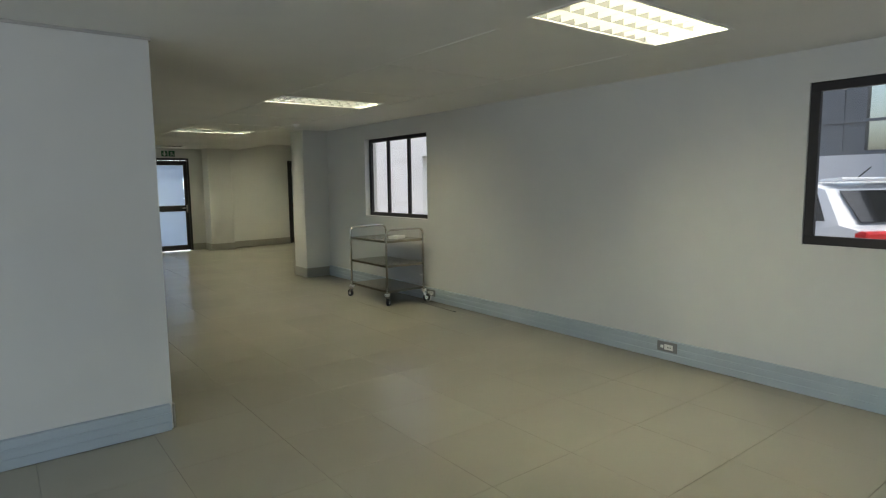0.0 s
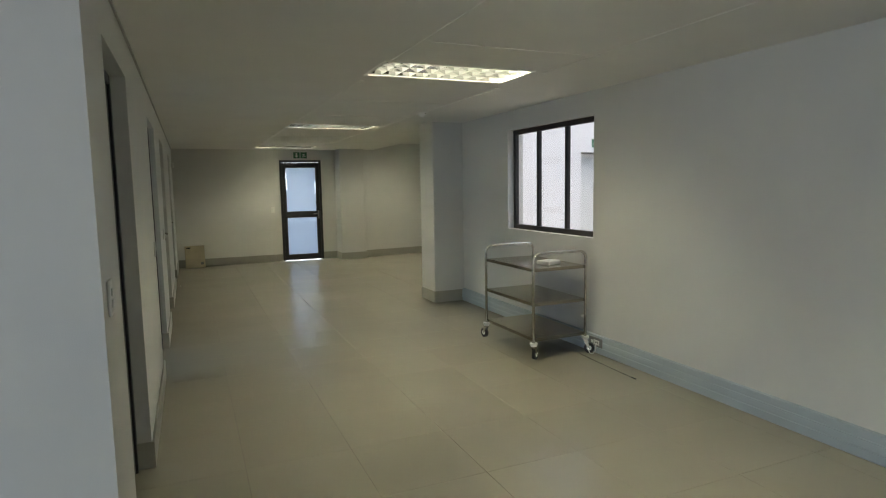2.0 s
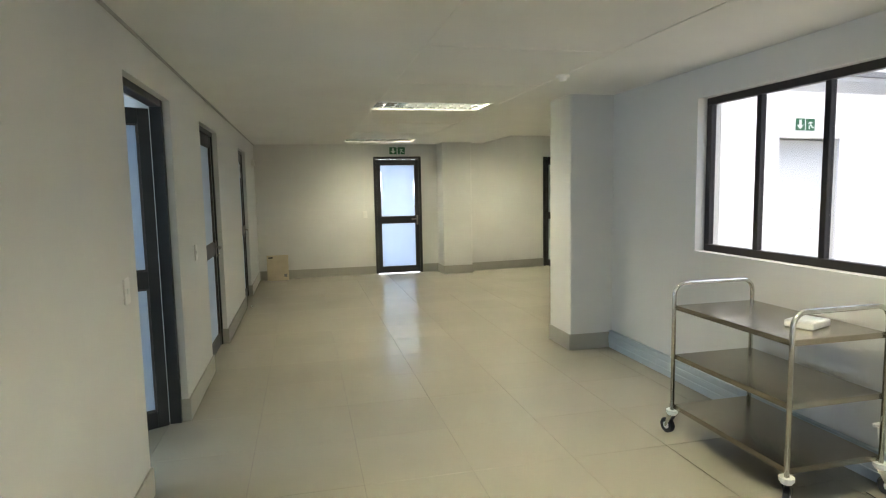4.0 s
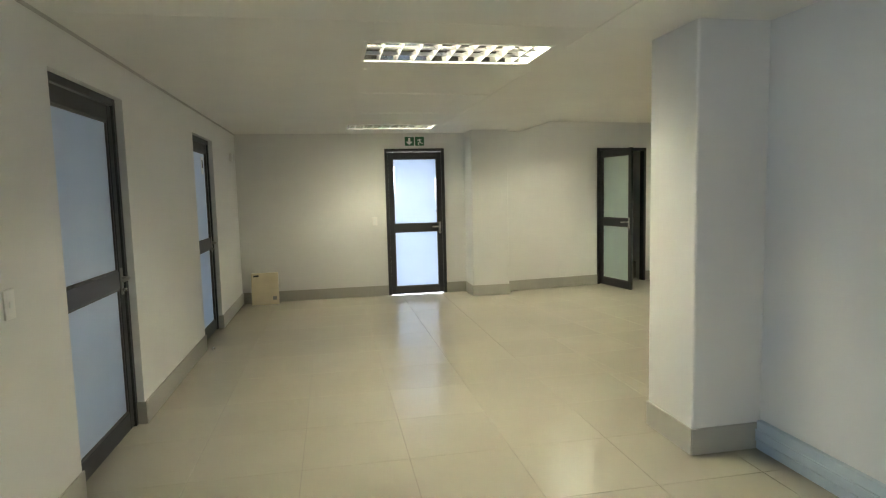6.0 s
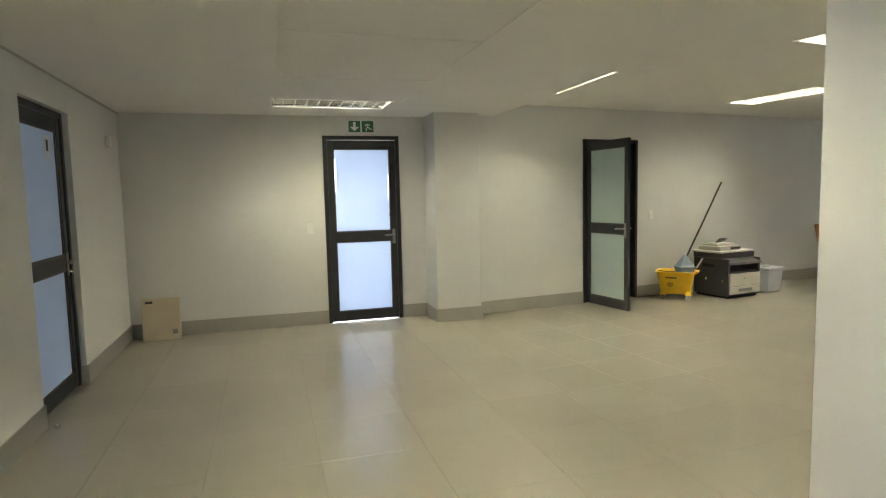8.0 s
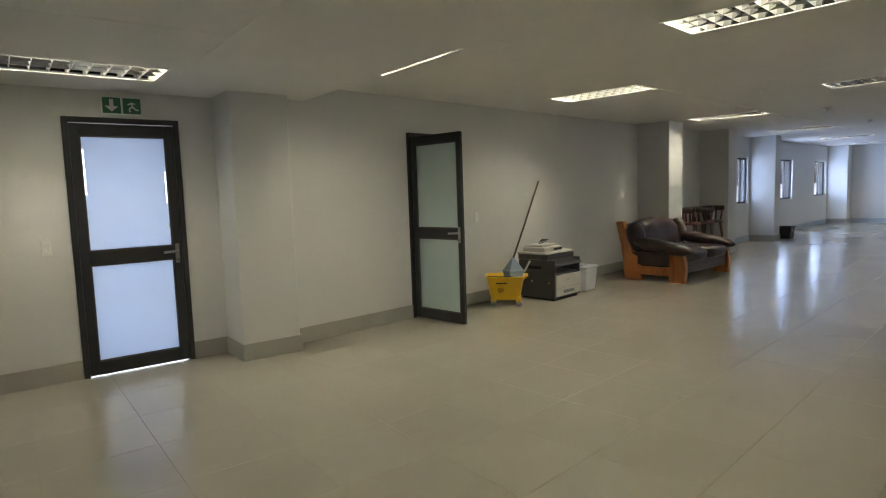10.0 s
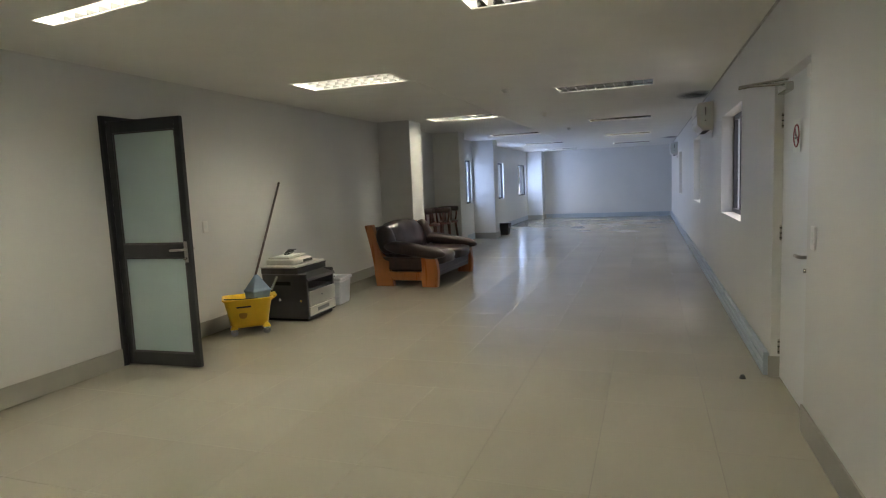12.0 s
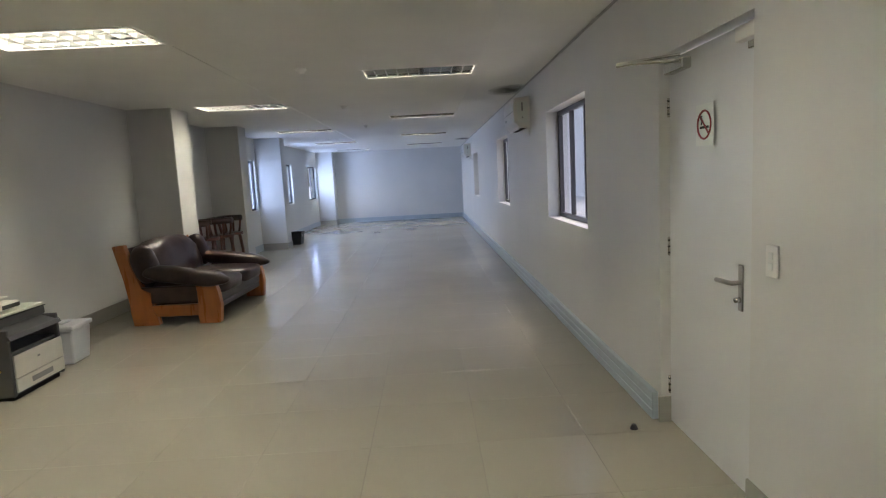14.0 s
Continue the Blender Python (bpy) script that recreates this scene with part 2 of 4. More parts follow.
def grid_solid(a_cuts, b_cuts, holes, lo, hi, put):
    """A slab with holes through it; put turns (a, b, depth) into a place."""
    bm = bmesh.new()
    A = sorted({*a_cuts, *[v for h in holes for v in h[:2]]})
    B = sorted({*b_cuts, *[v for h in holes for v in h[2:]]})
    verts = {}

    def vert(a, b, c):
        k = (round(a, 5), round(b, 5), c)
        if k not in verts:
            verts[k] = bm.verts.new(put(a, b, c))
        return verts[k]

    def solid(i, j):
        if not (0 <= i < len(A) - 1 and 0 <= j < len(B) - 1):
            return False
        ca, cb = (A[i] + A[i + 1]) / 2, (B[j] + B[j + 1]) / 2
        return not any(h[0] < ca < h[1] and h[2] < cb < h[3] for h in holes)
    for i in range(len(A) - 1):
        for j in range(len(B) - 1):
            if not solid(i, j):
                continue
            q = [(A[i], B[j]), (A[i + 1], B[j]), (A[i + 1], B[j + 1]), (A[i], B[j + 1])]
            for c in (lo, hi):
                bm.faces.new([vert(a, b, c) for a, b in q])
            for k, (di, dj) in enumerate(((0, -1), (1, 0), (0, 1), (-1, 0))):
                if not solid(i + di, j + dj):
                    (a0, b0), (a1, b1) = q[k], q[(k + 1) % 4]
                    bm.faces.new((vert(a0, b0, lo), vert(a1, b1, lo), vert(a1, b1, hi), vert(a0, b0, hi)))
    return bm


def wall(name, along, s0, s1, face, back, top, holes, label, at=PLAIN, material=None):
    """A wall with openings. along: the axis it runs on; face and back: its two planes across; holes: (s0, s1, z0, z1)."""
    put = (lambda a, b, c: (a, c, b)) if along == "x" else (lambda a, b, c: (c, a, b))
    bm = grid_solid((s0, s1), (-0.03, top), holes, face, back, put)
    return tagged(part(name, bm, material or PAINT, at=at), label, "wall", kind="structure")


# ---- structure ----
LOW, HIGH = 2.34, 2.49
DOORS_LEFT = [(4.30, 5.22), (6.92, 7.93), (9.02, 10.02), (11.93, 12.88)]
wall("wall_left", "y", 4.0, 14.44, 1.315, 1.115, LOW + 0.1, [(a, b, -0.1, 2.11) for a, b in DOORS_LEFT], "light grey painted corridor wall with four door openings")
wall("wall_front_left", "x", -3.3, 1.315, 3.80, 4.0, LOW + 0.1, [], "light grey painted wall lit by blue daylight")
wall("wall_right", "y", -3.2, 8.80, 4.91, 5.11, LOW + 0.1, [(6.03, 7.57, 1.03, 2.13), (0.22, 1.68, 1.04, 2.12)], "light grey painted wall with two dark-framed windows")
wall("wall_north", "x", 1.112, 4.60, 14.44, 14.64, LOW + 0.1, [(3.36, 4.225, -0.1, 2.12)], "light grey painted wall with an exit door")
# West and south walls and their windows are added to let daylight in.
wall("wall_west", "y", -3.2, 14.64, -3.3, -3.5, LOW + 0.1, [(-2.6, 2.8, 0.5, 2.2), (5.4, 8.2, 0.4, 2.2), (9.6, 12.6, 0.9, 2.1)], "light grey painted wall with windows")
wall("wall_south", "x", -3.5, 5.11, -3.2, -3.4, LOW + 0.1, [(-2.8, 1.0, 0.5, 2.2)], "light grey painted wall with a window")
wall("wall_side_room", "x", -3.3, 1.112, 8.45, 8.55, LOW + 0.1, [], "light grey partition wall added behind the doors")
# Unseen partition added to keep window light away from the louvred door.
wall("wall_side_store", "x", -3.3, 1.112, 5.28, 5.38, LOW + 0.1, [], "light grey partition wall added behind the doors")
wall("wall_hall_right", "x", -2.40, 18.8, 0, -0.22, HIGH + 0.05, [(0.06, 0.97, -0.1, 2.0), (2.42, 3.92, 0.97, 2.04), (6.8, 8.2, 0.95, 2.03), (12.1, 13.45, 0.93, 2.01)], "light grey painted hall wall with windows and a white door", HALL)
wall("wall_hall_left", "x", -1.55, 18.8, 5.03, 5.25, HIGH + 0.05, [(0.22, 1.09, -0.1, 2.1), (10.3, 11.0, 0.92, 2.0), (13.4, 14.55, 0.92, 2.0), (16.75, 18.1, 0.92, 2.0)], "light grey painted hall wall with narrow windows", HALL)
wall("wall_hall_end", "y", -0.22, 5.25, 18.8, 19.0, HIGH + 0.05, [], "blank grey painted end wall", HALL)
wall("wall_store_back", "x", -0.6, 2.6, 7.6, 7.7, HIGH + 0.05, [], "plain wall of a dark store room", HALL)
wall("wall_store_left", "y", 5.25, 7.6, -0.6, -0.5, HIGH + 0.05, [], "plain wall of a dark store room", HALL)
wall("wall_store_right", "y", 5.25, 7.6, 2.5, 2.6, HIGH + 0.05, [], "plain wall of a dark store room", HALL)
# outer skin of the hall wall, a pale plaster seen from the corridor window
bm = grid_solid((-2.0, 18.8), (-0.03, 3.6), [(0.06, 0.97, -0.1, 2.0), (2.42, 3.92, 0.97, 2.04), (6.8, 8.2, 0.95, 2.03), (12.1, 13.45, 0.93, 2.01)], -0.223, -0.25, lambda a, b, c: (a, c, b))
tagged(part("wall_outer_plaster", bm, OUTWALL, at=HALL), "white plastered outer face of the hall wall", "wall", kind="structure")


def column(name, x0, y0, x1, y1, top, at=PLAIN, label="light grey painted square column"):
    bm = boxed(x0, y0, -0.02, x1, y1, top, 0.012, 2)
    return tagged(part(name, bm, PAINT, at=at), label, "column", kind="structure")


column("column_corner", 4.485, 8.755, 4.915, 9.215, HIGH)
column("column_north", 4.53, 14.0, 5.06, 14.62, LOW + 0.1)
HALL_COLUMNS = [(5.55, 6.08), (8.2, 8.62), (11.1, 11.5), (18.25, 18.795)]
for a, b in HALL_COLUMNS:
    column("column_hall", a, 4.46, b, 5.1, HIGH + 0.05, HALL)

# ceilings, with recesses for the lamps
LAMPS_LOW = [(2.82, y, 3.94, y + 0.49) for y in (1.74, 5.48, 9.38, 13.36)]
HL, HW = 1.1, 0.47
LAMPS_LEFT = [(u, 3.08, u + HW, 3.08 + HL) for u in (1.76, 5.62, 9.6, 13.6, 17.3)]
LAMPS_RIGHT = [(u, 0.72, u + HW, 0.72 + HL) for u in (-0.30, 3.60, 7.75, 11.9, 15.9)]


def ceiling(name, x0, x1, y0, y1, z, thick, lamps, at, label):
    holes = [(a, c, b, d) for a, b, c, d in lamps]
    bm = grid_solid((x0, x1), (y0, y1), holes, z, z + thick, lambda a, b, c: (a, b, c))
    return tagged(part(name, bm, CEIL, at=at), label, "ceiling", kind="structure")


ceiling("ceiling_corridor", -3.5, 5.11, -3.4, 8.98, LOW, 0.14, LAMPS_LOW[:2], PLAIN, "matt off-white boarded corridor ceiling")
ceiling("ceiling_corridor_end", -3.5, 5.34, 8.983, 14.64, LOW, 0.14, LAMPS_LOW[2:], PLAIN, "matt off-white boarded ceiling ending in a shallow drop")
ceiling("ceiling_hall", -2.45, 19.0, -0.25, 5.25, HIGH, 0.14, LAMPS_LEFT + LAMPS_RIGHT + [(-1.55, 3.0, -0.7, 4.35)], HALL, "matt off-white boarded hall ceiling")
ceiling("ceiling_store", -0.6, 2.6, 5.253, 7.7, HIGH, 0.14, [], HALL, "plain store room ceiling")
tagged(part("roof", boxed(-3.6, -3.6, 2.66, 5.2, 14.8, 2.72), CLADDING), "flat sheet roof above the corridor", "roof", kind="structure")
tagged(part("roof_hall", boxed(-2.5, -0.3, 2.68, 19.1, 7.8, 2.74), CLADDING, at=HALL), "flat sheet roof above the hall", "roof", kind="structure")

EDGE_LAMP = (5.23, 12.39, 5.77, 13.48)
ceiling("ceiling_panel", 4.98, 6.02, 12.05, 13.8, HIGH - 0.004, 0.003, [EDGE_LAMP], PLAIN, "square ceiling panel round a recessed lamp")

# thin cover strips on ceiling joints
def cover_strip(x0, y0, x1, y1, z, at):
    return tagged(part("ceiling_trim", boxed(x0, y0, z - 0.004, x1, y1, z + 0.002), CEIL, at=at), "painted cover strip on a ceiling joint", "trim", kind="structure")


for y0, y1 in ((2.5, 5.5), (6.2, 9.4), (10.1, 13.5)):
    for x in (2.84, 4.03):
        cover_strip(x, y0, x + 0.025, y1, LOW, PLAIN)
for y in (3.7, 4.9, 7.2, 8.4, 11.1, 12.3):
    cover_strip(2.88, y, 4.02, y + 0.012, LOW, PLAIN)
for u0, u1 in ((2.3, 5.4), (6.0, 9.3), (10.0, 13.4)):
    cover_strip(u0, 3.05, u1, 3.07, HIGH, HALL)
for u0, u1 in ((0.3, 3.5), (4.2, 7.5), (8.2, 11.7)):
    cover_strip(u0, 0.69, u1, 0.71, HIGH, HALL)

# solid strips whose grey paints a shadow line under the ceiling
def trim_line(name, x0, y0, z0, x1, y1, z1, material, at, label):
    return tagged(part(name, boxed(x0, y0, z0, x1, y1, z1), material, at=at), label, "trim", kind="structure")


EDGESHADE = mat("cornice_shadow_strip", (0.42, 0.41, 0.38), 0.7)
trim_line("cornice", 1.318, 3.8, LOW - 0.018, 1.328, 14.43, LOW - 0.002, EDGESHADE, PLAIN, "thin strip under the ceiling, painted grey as shadow")
trim_line("cornice", -3.2, 3.787, LOW - 0.018, 1.32, 3.797, LOW - 0.002, EDGESHADE, PLAIN, "thin strip under the ceiling, painted grey as shadow")
trim_line("cornice", -2.3, 0.003, HIGH - 0.018, 18.78, 0.013, HIGH - 0.002, EDGESHADE, HALL, "thin strip under the ceiling, painted grey as shadow")

# ---- skirting ----
SK = 0.15


def skirting(name, x0, y0, x1, y1, at=PLAIN, material=None, label="beige tile skirting along the wall"):
    return tagged(part(name, boxed(x0, y0, 0.001, x1, y1, SK, 0.002), material or SKIRT, at=at), label, "baseboard", kind="structure")


T = 0.012
edges = [3.80] + [v for d in DOORS_LEFT for v in d] + [14.428]
for a, b in zip(edges[::2], edges[1::2]):
    skirting("baseboard", 1.318, a, 1.318 + T, b)
for a, b in DOORS_LEFT:
    skirting("baseboard", 1.20, b - T - 0.001, 1.318 + T, b - 0.001)
for a, b in ((1.33, 3.36), (4.225, 4.53)):
    skirting("baseboard", a, 14.437 - T, b, 14.437)
skirting("baseboard", 4.527 - T, 14.0 - T, 4.527, 14.42)
skirting("baseboard", 4.527, 13.997 - T, 5.063 + T, 13.997)
skirting("baseboard", 5.063, 14.0, 5.063 + T, 14.22)
skirting("baseboard", 4.482 - T, 8.755 - T, 4.482, 9.21)
skirting("baseboard", 4.482, 8.752 - T, 4.895, 8.752)
skirting("baseboard", -1.36, 5.027 - T, 0.22, 5.027, HALL)
spans = [(1.09, 5.55), (6.08, 8.2), (8.62, 11.1), (11.5, 18.25)]
for a, b in spans:
    skirting("baseboard", a, 5.027 - T, b, 5.027, HALL, TRUNK if a > 8 else SKIRT, "grey skirting along the hall wall")
for a, b in HALL_COLUMNS:
    skirting("baseboard", a - T, 4.457 - T, b + T, 4.457, HALL)
    skirting("baseboard", a - 0.003 - T, 4.46, a - 0.003, 5.01, HALL)
    skirting("baseboard", b + 0.003, 4.46, b + 0.003 + T, 5.01, HALL) if b < 18.7 else None
skirting("baseboard", 18.797 - T, 0.01, 18.797, 4.44, HALL, TRUNK, "grey-blue skirting along the end wall")
skirting("baseboard", -2.2, 0.003, 0.06, 0.003 + T, HALL)
skirting("baseboard", 0.972 - T, -0.1, 0.972, 0.003 + T, HALL)


def trunking(name, at, length, label):
    """Metal power skirting: a base, two ridges and a lid; runs along local x, out along y."""
    t = thing(name, at, label, "trunking", kind="structure")
    part("base", boxed(0, 0, 0.001, length, 0.035, 0.165, 0.004), TRUNK, t)
    part("ridge", boxed(0, 0.035, 0.05, length, 0.042, 0.06), TRUNK, t)
    part("ridge", boxed(0, 0.035, 0.105, length, 0.042, 0.115), TRUNK, t)
    part("lid", boxed(0, 0.0355, 0.064, length, 0.0385, 0.101), TRUNK, t)
    return t


trunking("trunking_corridor", pose(4.908, -3.1, 0, 0, 0, 90), 11.84, "blue-grey metal power trunking along the wall foot")
trunking("trunking_front", pose(1.30, 3.798, 0, 0, 0, 180), 4.5, "blue-grey metal power trunking along the wall foot")
trunking("trunking_hall", HALL @ pose(1.0, 0.003, 0), 17.7, "blue-grey metal power trunking along the hall wall")

# ---- ground outside ----
bm = bmesh.new()
vs = [bm.verts.new(p) for p in ((-300, -300, -0.06), (300, -300, -0.06), (300, 300, -0.06), (-300, 300, -0.06))]
bm.faces.new(vs)
tagged(part("ground", bm, CONCRETE), "grey concrete yard around the building", "ground", kind="structure")


# ---- lamps ----
def ceiling_lamp(x0, y0, x1, y1, z, at, group, along, lit=3):
    """Recessed louvred fluorescent fitting: housing, three tubes, reflector ridges and cross blades. The length runs on local x."""
    w, h = (x1 - x0, y1 - y0) if along == "x" else (y1 - y0, x1 - x0)
    m = at @ Matrix.Translation(((x0 + x1) / 2, (y0 + y1) / 2, z)) @ pose(0, 0, 0, 0, 0, 0 if along == "x" else 90)
    t = thing("ceiling_lamp", m, "recessed louvred fluorescent lamp, %s, in the ceiling" % ("glowing faintly", "lit dimly", "lit")[lit - 1], "ceiling lamp", group)
    bm = bmesh.new()
    for a in ((-w / 2, -h / 2, w / 2, -h / 2 + 0.006), (-w / 2, h / 2 - 0.006, w / 2, h / 2), (-w / 2, -h / 2 + 0.006, -w / 2 + 0.006, h / 2 - 0.006), (w / 2 - 0.006, -h / 2 + 0.006, w / 2, h / 2 - 0.006)):
        box(bm, a[0], a[1], 0.002, a[2], a[3], 0.112)
    box(bm, -w / 2, -h / 2, 0.112, w / 2, h / 2, 0.12)
    part("housing", bm, WHITE, t)
    bm = bmesh.new()
    for a in ((-w / 2 - 0.012, -h / 2 - 0.012, w / 2 + 0.012, -h / 2 + 0.008), (-w / 2 - 0.012, h / 2 - 0.008, w / 2 + 0.012, h / 2 + 0.012), (-w / 2 - 0.012, -h / 2 + 0.008, -w / 2 + 0.008, h / 2 - 0.008), (w / 2 - 0.008, -h / 2 + 0.008, w / 2 + 0.012, h / 2 - 0.008)):
        box(bm, a[0], a[1], -0.004, a[2], a[3], 0.001)
    part("frame", bm, WHITE, t)
    bay = (h - 0.02) / 3
    for k in range(3):
        y = -h / 2 + 0.01 + bay * (k + 0.5)
        part("tube", swept([(-w / 2 + 0.02, 0, 0), (w / 2 - 0.02, 0, 0)], 0.013, 8), TUBES[lit - 1], t, "glowing fluorescent tube", pose(0, y, 0.088), True)
    ridge = part("reflector", prism(bmesh.new(), [(-0.002, 0.003), (0.002, 0.003), (0.007, 0.03), (0.022, 0.075), (-0.022, 0.075), (-0.007, 0.03)], -w / 2 + 0.008, w / 2 - 0.008, "x"), ALU, t, "bright aluminium reflector", pose(0, -bay / 2, 0))
    again(ridge, pose(0, bay / 2, 0))
    for s in (-1, 1):
        part("reflector", prism(bmesh.new(), [(0, 0.003), (s * 0.004, 0.003), (s * 0.004, 0.08), (-s * 0.018, 0.08), (-s * 0.004, 0.035)], -w / 2 + 0.008, w / 2 - 0.008, "x"), ALU, t, "bright aluminium side reflector", pose(0, s * (h / 2 - 0.0105), 0))
    fin = [(-0.0015, 0.003), (0.0015, 0.003), (0.003, 0.024), (0.008, 0.046), (-0.008, 0.046), (-0.003, 0.024)]
    blade = None
    for k in range(3):
        y = -h / 2 + 0.01 + bay * (k + 0.5)
        for i in range(1, 10):
            x = -w / 2 + w * i / 10
            if blade is None:
                blade = part("blade", prism(bmesh.new(), fin, -bay / 2 + 0.004, bay / 2 - 0.004, "y"), FIN, t, "pale aluminium cross blade", pose(x, y, 0))
            else:
                again(blade, pose(x, y, 0))
    return t


for l in LAMPS_LOW:
    ceiling_lamp(*l, LOW, PLAIN, "corridor ceiling lamps", "x", 2 if l[1] > 13 else 3)
ceiling_lamp(*EDGE_LAMP, HIGH - 0.004, PLAIN, "hall ceiling lamps", "y")
for l in LAMPS_LEFT + LAMPS_RIGHT:
    ceiling_lamp(*l, HIGH, HALL, "hall ceiling lamps", "y", {1.76: 3, 5.62: 3, -0.30: 2}.get(l[0], 1))


# ---- windows and doors ----
def window(name, at, w, z0, z1, bars, label, material=BROWNBLACK, profile=0.05):
    """Frame, upright bars and panes; local x along the wall, y through it, origin at the opening's lower corner on the inner face."""
    t = thing(name, at, label, "window", kind="structure")
    p, h = profile, z1 - z0
    part("frame_head", boxed(0, 0, h - p, w, 0.045, h, 0.003), material, t)
    part("frame_foot", boxed(0, 0, 0, w, 0.045, p, 0.003), material, t)
    part("frame_side", boxed(0, 0.001, p, p, 0.044, h - p, 0.003), material, t)
    part("frame_side", boxed(w - p, 0.001, p, w, 0.044, h - p, 0.003), material, t)
    cuts = [p] + [v for b in bars for v in (b - p / 2.4, b + p / 2.4)] + [w - p]
    for b in bars:
        part("mullion", boxed(b - p / 2.4, 0.002, p, b + p / 2.4, 0.043, h - p, 0.003), material, t)
    for a, b in zip(cuts[::2], cuts[1::2]):
        g = part("pane", boxed(a - 0.004, 0.018, p - 0.004, b + 0.004, 0.022, h - p + 0.004), GLASSCLEAR, t)
        g.visible_shadow = False
    return t


window("window_1", pose(4.985, 7.57, 1.03, 0, 0, -90), 1.54, 1.03, 2.13, [0.50, 1.01], "dark aluminium window with three panes")
window("window_2", pose(4.925, 1.68, 1.04, 0, 0, -90), 1.46, 1.04, 2.12, [0.73], "dark aluminium window looking on the yard", profile=0.06)
GREYFRAME = mat("grey_window_frame", (0.06, 0.055, 0.055), 0.45)
for n, (a, b, z0, z1) in enumerate([(2.42, 3.92, 0.97, 2.04), (6.8, 8.2, 0.95, 2.03), (12.1, 13.45, 0.93, 2.01)]):
    window("window_%d" % (3 + n), HALL @ pose(b, -0.12, z0, 0, 0, 180), b - a, z0, z1, [(b - a) / 3, 2 * (b - a) / 3], "dark grey aluminium window set deep in the hall wall", GREYFRAME, 0.045)
for n, (a, b) in enumerate([(10.3, 11.0), (13.4, 14.55), (16.75, 18.1)]):
    window("window_%d" % (6 + n), HALL @ pose(a, 5.075, 0.92), b - a, 0.92, 2.0, [(b - a) / 2], "dark aluminium window with bright daylight behind", BROWNBLACK, 0.045)
# Unseen windows, added to bring daylight into the entrance and side rooms.
window("window_9", pose(-3.40, -2.6, 0.5, 0, 0, 90), 5.4, 0.5, 2.2, [1.8, 3.6], "dark aluminium window")
window("window_10", pose(-3.40, 5.4, 0.4, 0, 0, 90), 2.8, 0.4, 2.2, [1.4], "dark aluminium window")
window("window_11", pose(-3.40, 9.6, 0.9, 0, 0, 90), 3.0, 0.9, 2.1, [1.0, 2.0], "dark aluminium window")
window("window_12", pose(1.0, -3.3, 0.5, 0, 0, 180), 3.8, 0.5, 2.2, [1.9], "dark aluminium window")


def lever(parent, x, z, y, side, way, long=0.115, plate=0.17):
    """Handle plate with a lever; side: outwards sign on y; way: lever direction on x."""
    s = side
    bm = boxed(x - 0.017, min(y, y + s * 0.008), z - plate * 0.62, x + 0.017, max(y, y + s * 0.008), z + plate * 0.38, 0.003)
    h = part("handle", bm, HANDLE, parent, "dull steel lever handle on a plate")
    part("lever", swept([(x, y + s * 0.006, z), (x, y + s * 0.045, z), (x + way * 0.02, y + s * 0.052, z), (x + way * long, y + s * 0.05, z - 0.004)], 0.0105, 8), HANDLE, h, smooth=True)
    part("thumb_turn", swept([(x, y + s * 0.006, z - 0.075), (x, y + s * 0.03, z - 0.075)], 0.012, 8), STEEL, h, smooth=True)
    return h


def leaf_parts(parent, x0, x1, h, handle_x, way, pane, y=0.0, s=0.066, gaps=()):
    """A glazed aluminium leaf: stiles, rails, panes, handles on both faces. Leaf lies on local x, thickness on y."""
    d = 0.04
    part("stile", boxed(x0, y, 0.01, x0 + s, y + d, h, 0.003), BLACK, parent)
    part("stile", boxed(x1 - s, y, 0.01, x1, y + d, h, 0.003), BLACK, parent)
    for a, b in ((0.01, 0.12), (0.925, 1.035), (h - 0.095, h)):
        part("rail", boxed(x0 + s, y + 0.001, a, x1 - s, y + d - 0.001, b, 0.003), BLACK, parent)
    for a, b in ((0.12, 0.925), (1.035, h - 0.095)):
        cuts = [(x0 + s - 0.006, x0 + s + 0.024, g0, g1) if g < 0 else (x1 - s - 0.024, x1 - s + 0.006, g0, g1) for g, g0, g1 in gaps if a < g0 < b]
        film = grid_solid((x0 + s - 0.004, x1 - s + 0.004), (a - 0.004, b + 0.004), cuts, y + 0.017, y + 0.022, lambda u, v, c: (u, c, v))
        p = part("pane", film, pane, parent, "frosted glass pane")
        for c in cuts:
            part("clear_strip", boxed(c[0] + 0.002, y + 0.018, c[2], c[1] - 0.002, y + 0.021, c[3]), GLASSCLEAR, p, "clear strip of glass where the frosted film ends").visible_shadow = False
        bead = bmesh.new()
        for q in ((x0 + s, a, x1 - s, a + 0.012), (x0 + s, b - 0.012, x1 - s, b), (x0 + s, a + 0.012, x0 + s + 0.012, b - 0.012), (x1 - s - 0.012, a + 0.012, x1 - s, b - 0.012)):
            box(bead, q[0], y + 0.006, q[1], q[2], y + 0.034, q[3])
        part("bead", bead, GREYFRAME, p)
    lever(parent, handle_x, 0.99, y, -1, way)
    lever(parent, handle_x, 0.99, y + d, 1, way)


def frame_parts(parent, w, h, y0=0.0, y1=0.07, p=0.045):
    part("jamb", boxed(0, y0, 0, p, y1, h, 0.003), BLACK, parent)
    part("jamb", boxed(w - p, y0, 0, w, y1, h, 0.003), BLACK, parent)
    part("head", boxed(p, y0 + 0.001, h - p, w - p, y1 - 0.001, h, 0.003), BLACK, parent)


# exit door in the end wall, closed; local y points out of the corridor
d = thing("door_1", pose(3.36, 14.41, 0), "closed black aluminium door with frosted glass panes", "door", kind="structure")
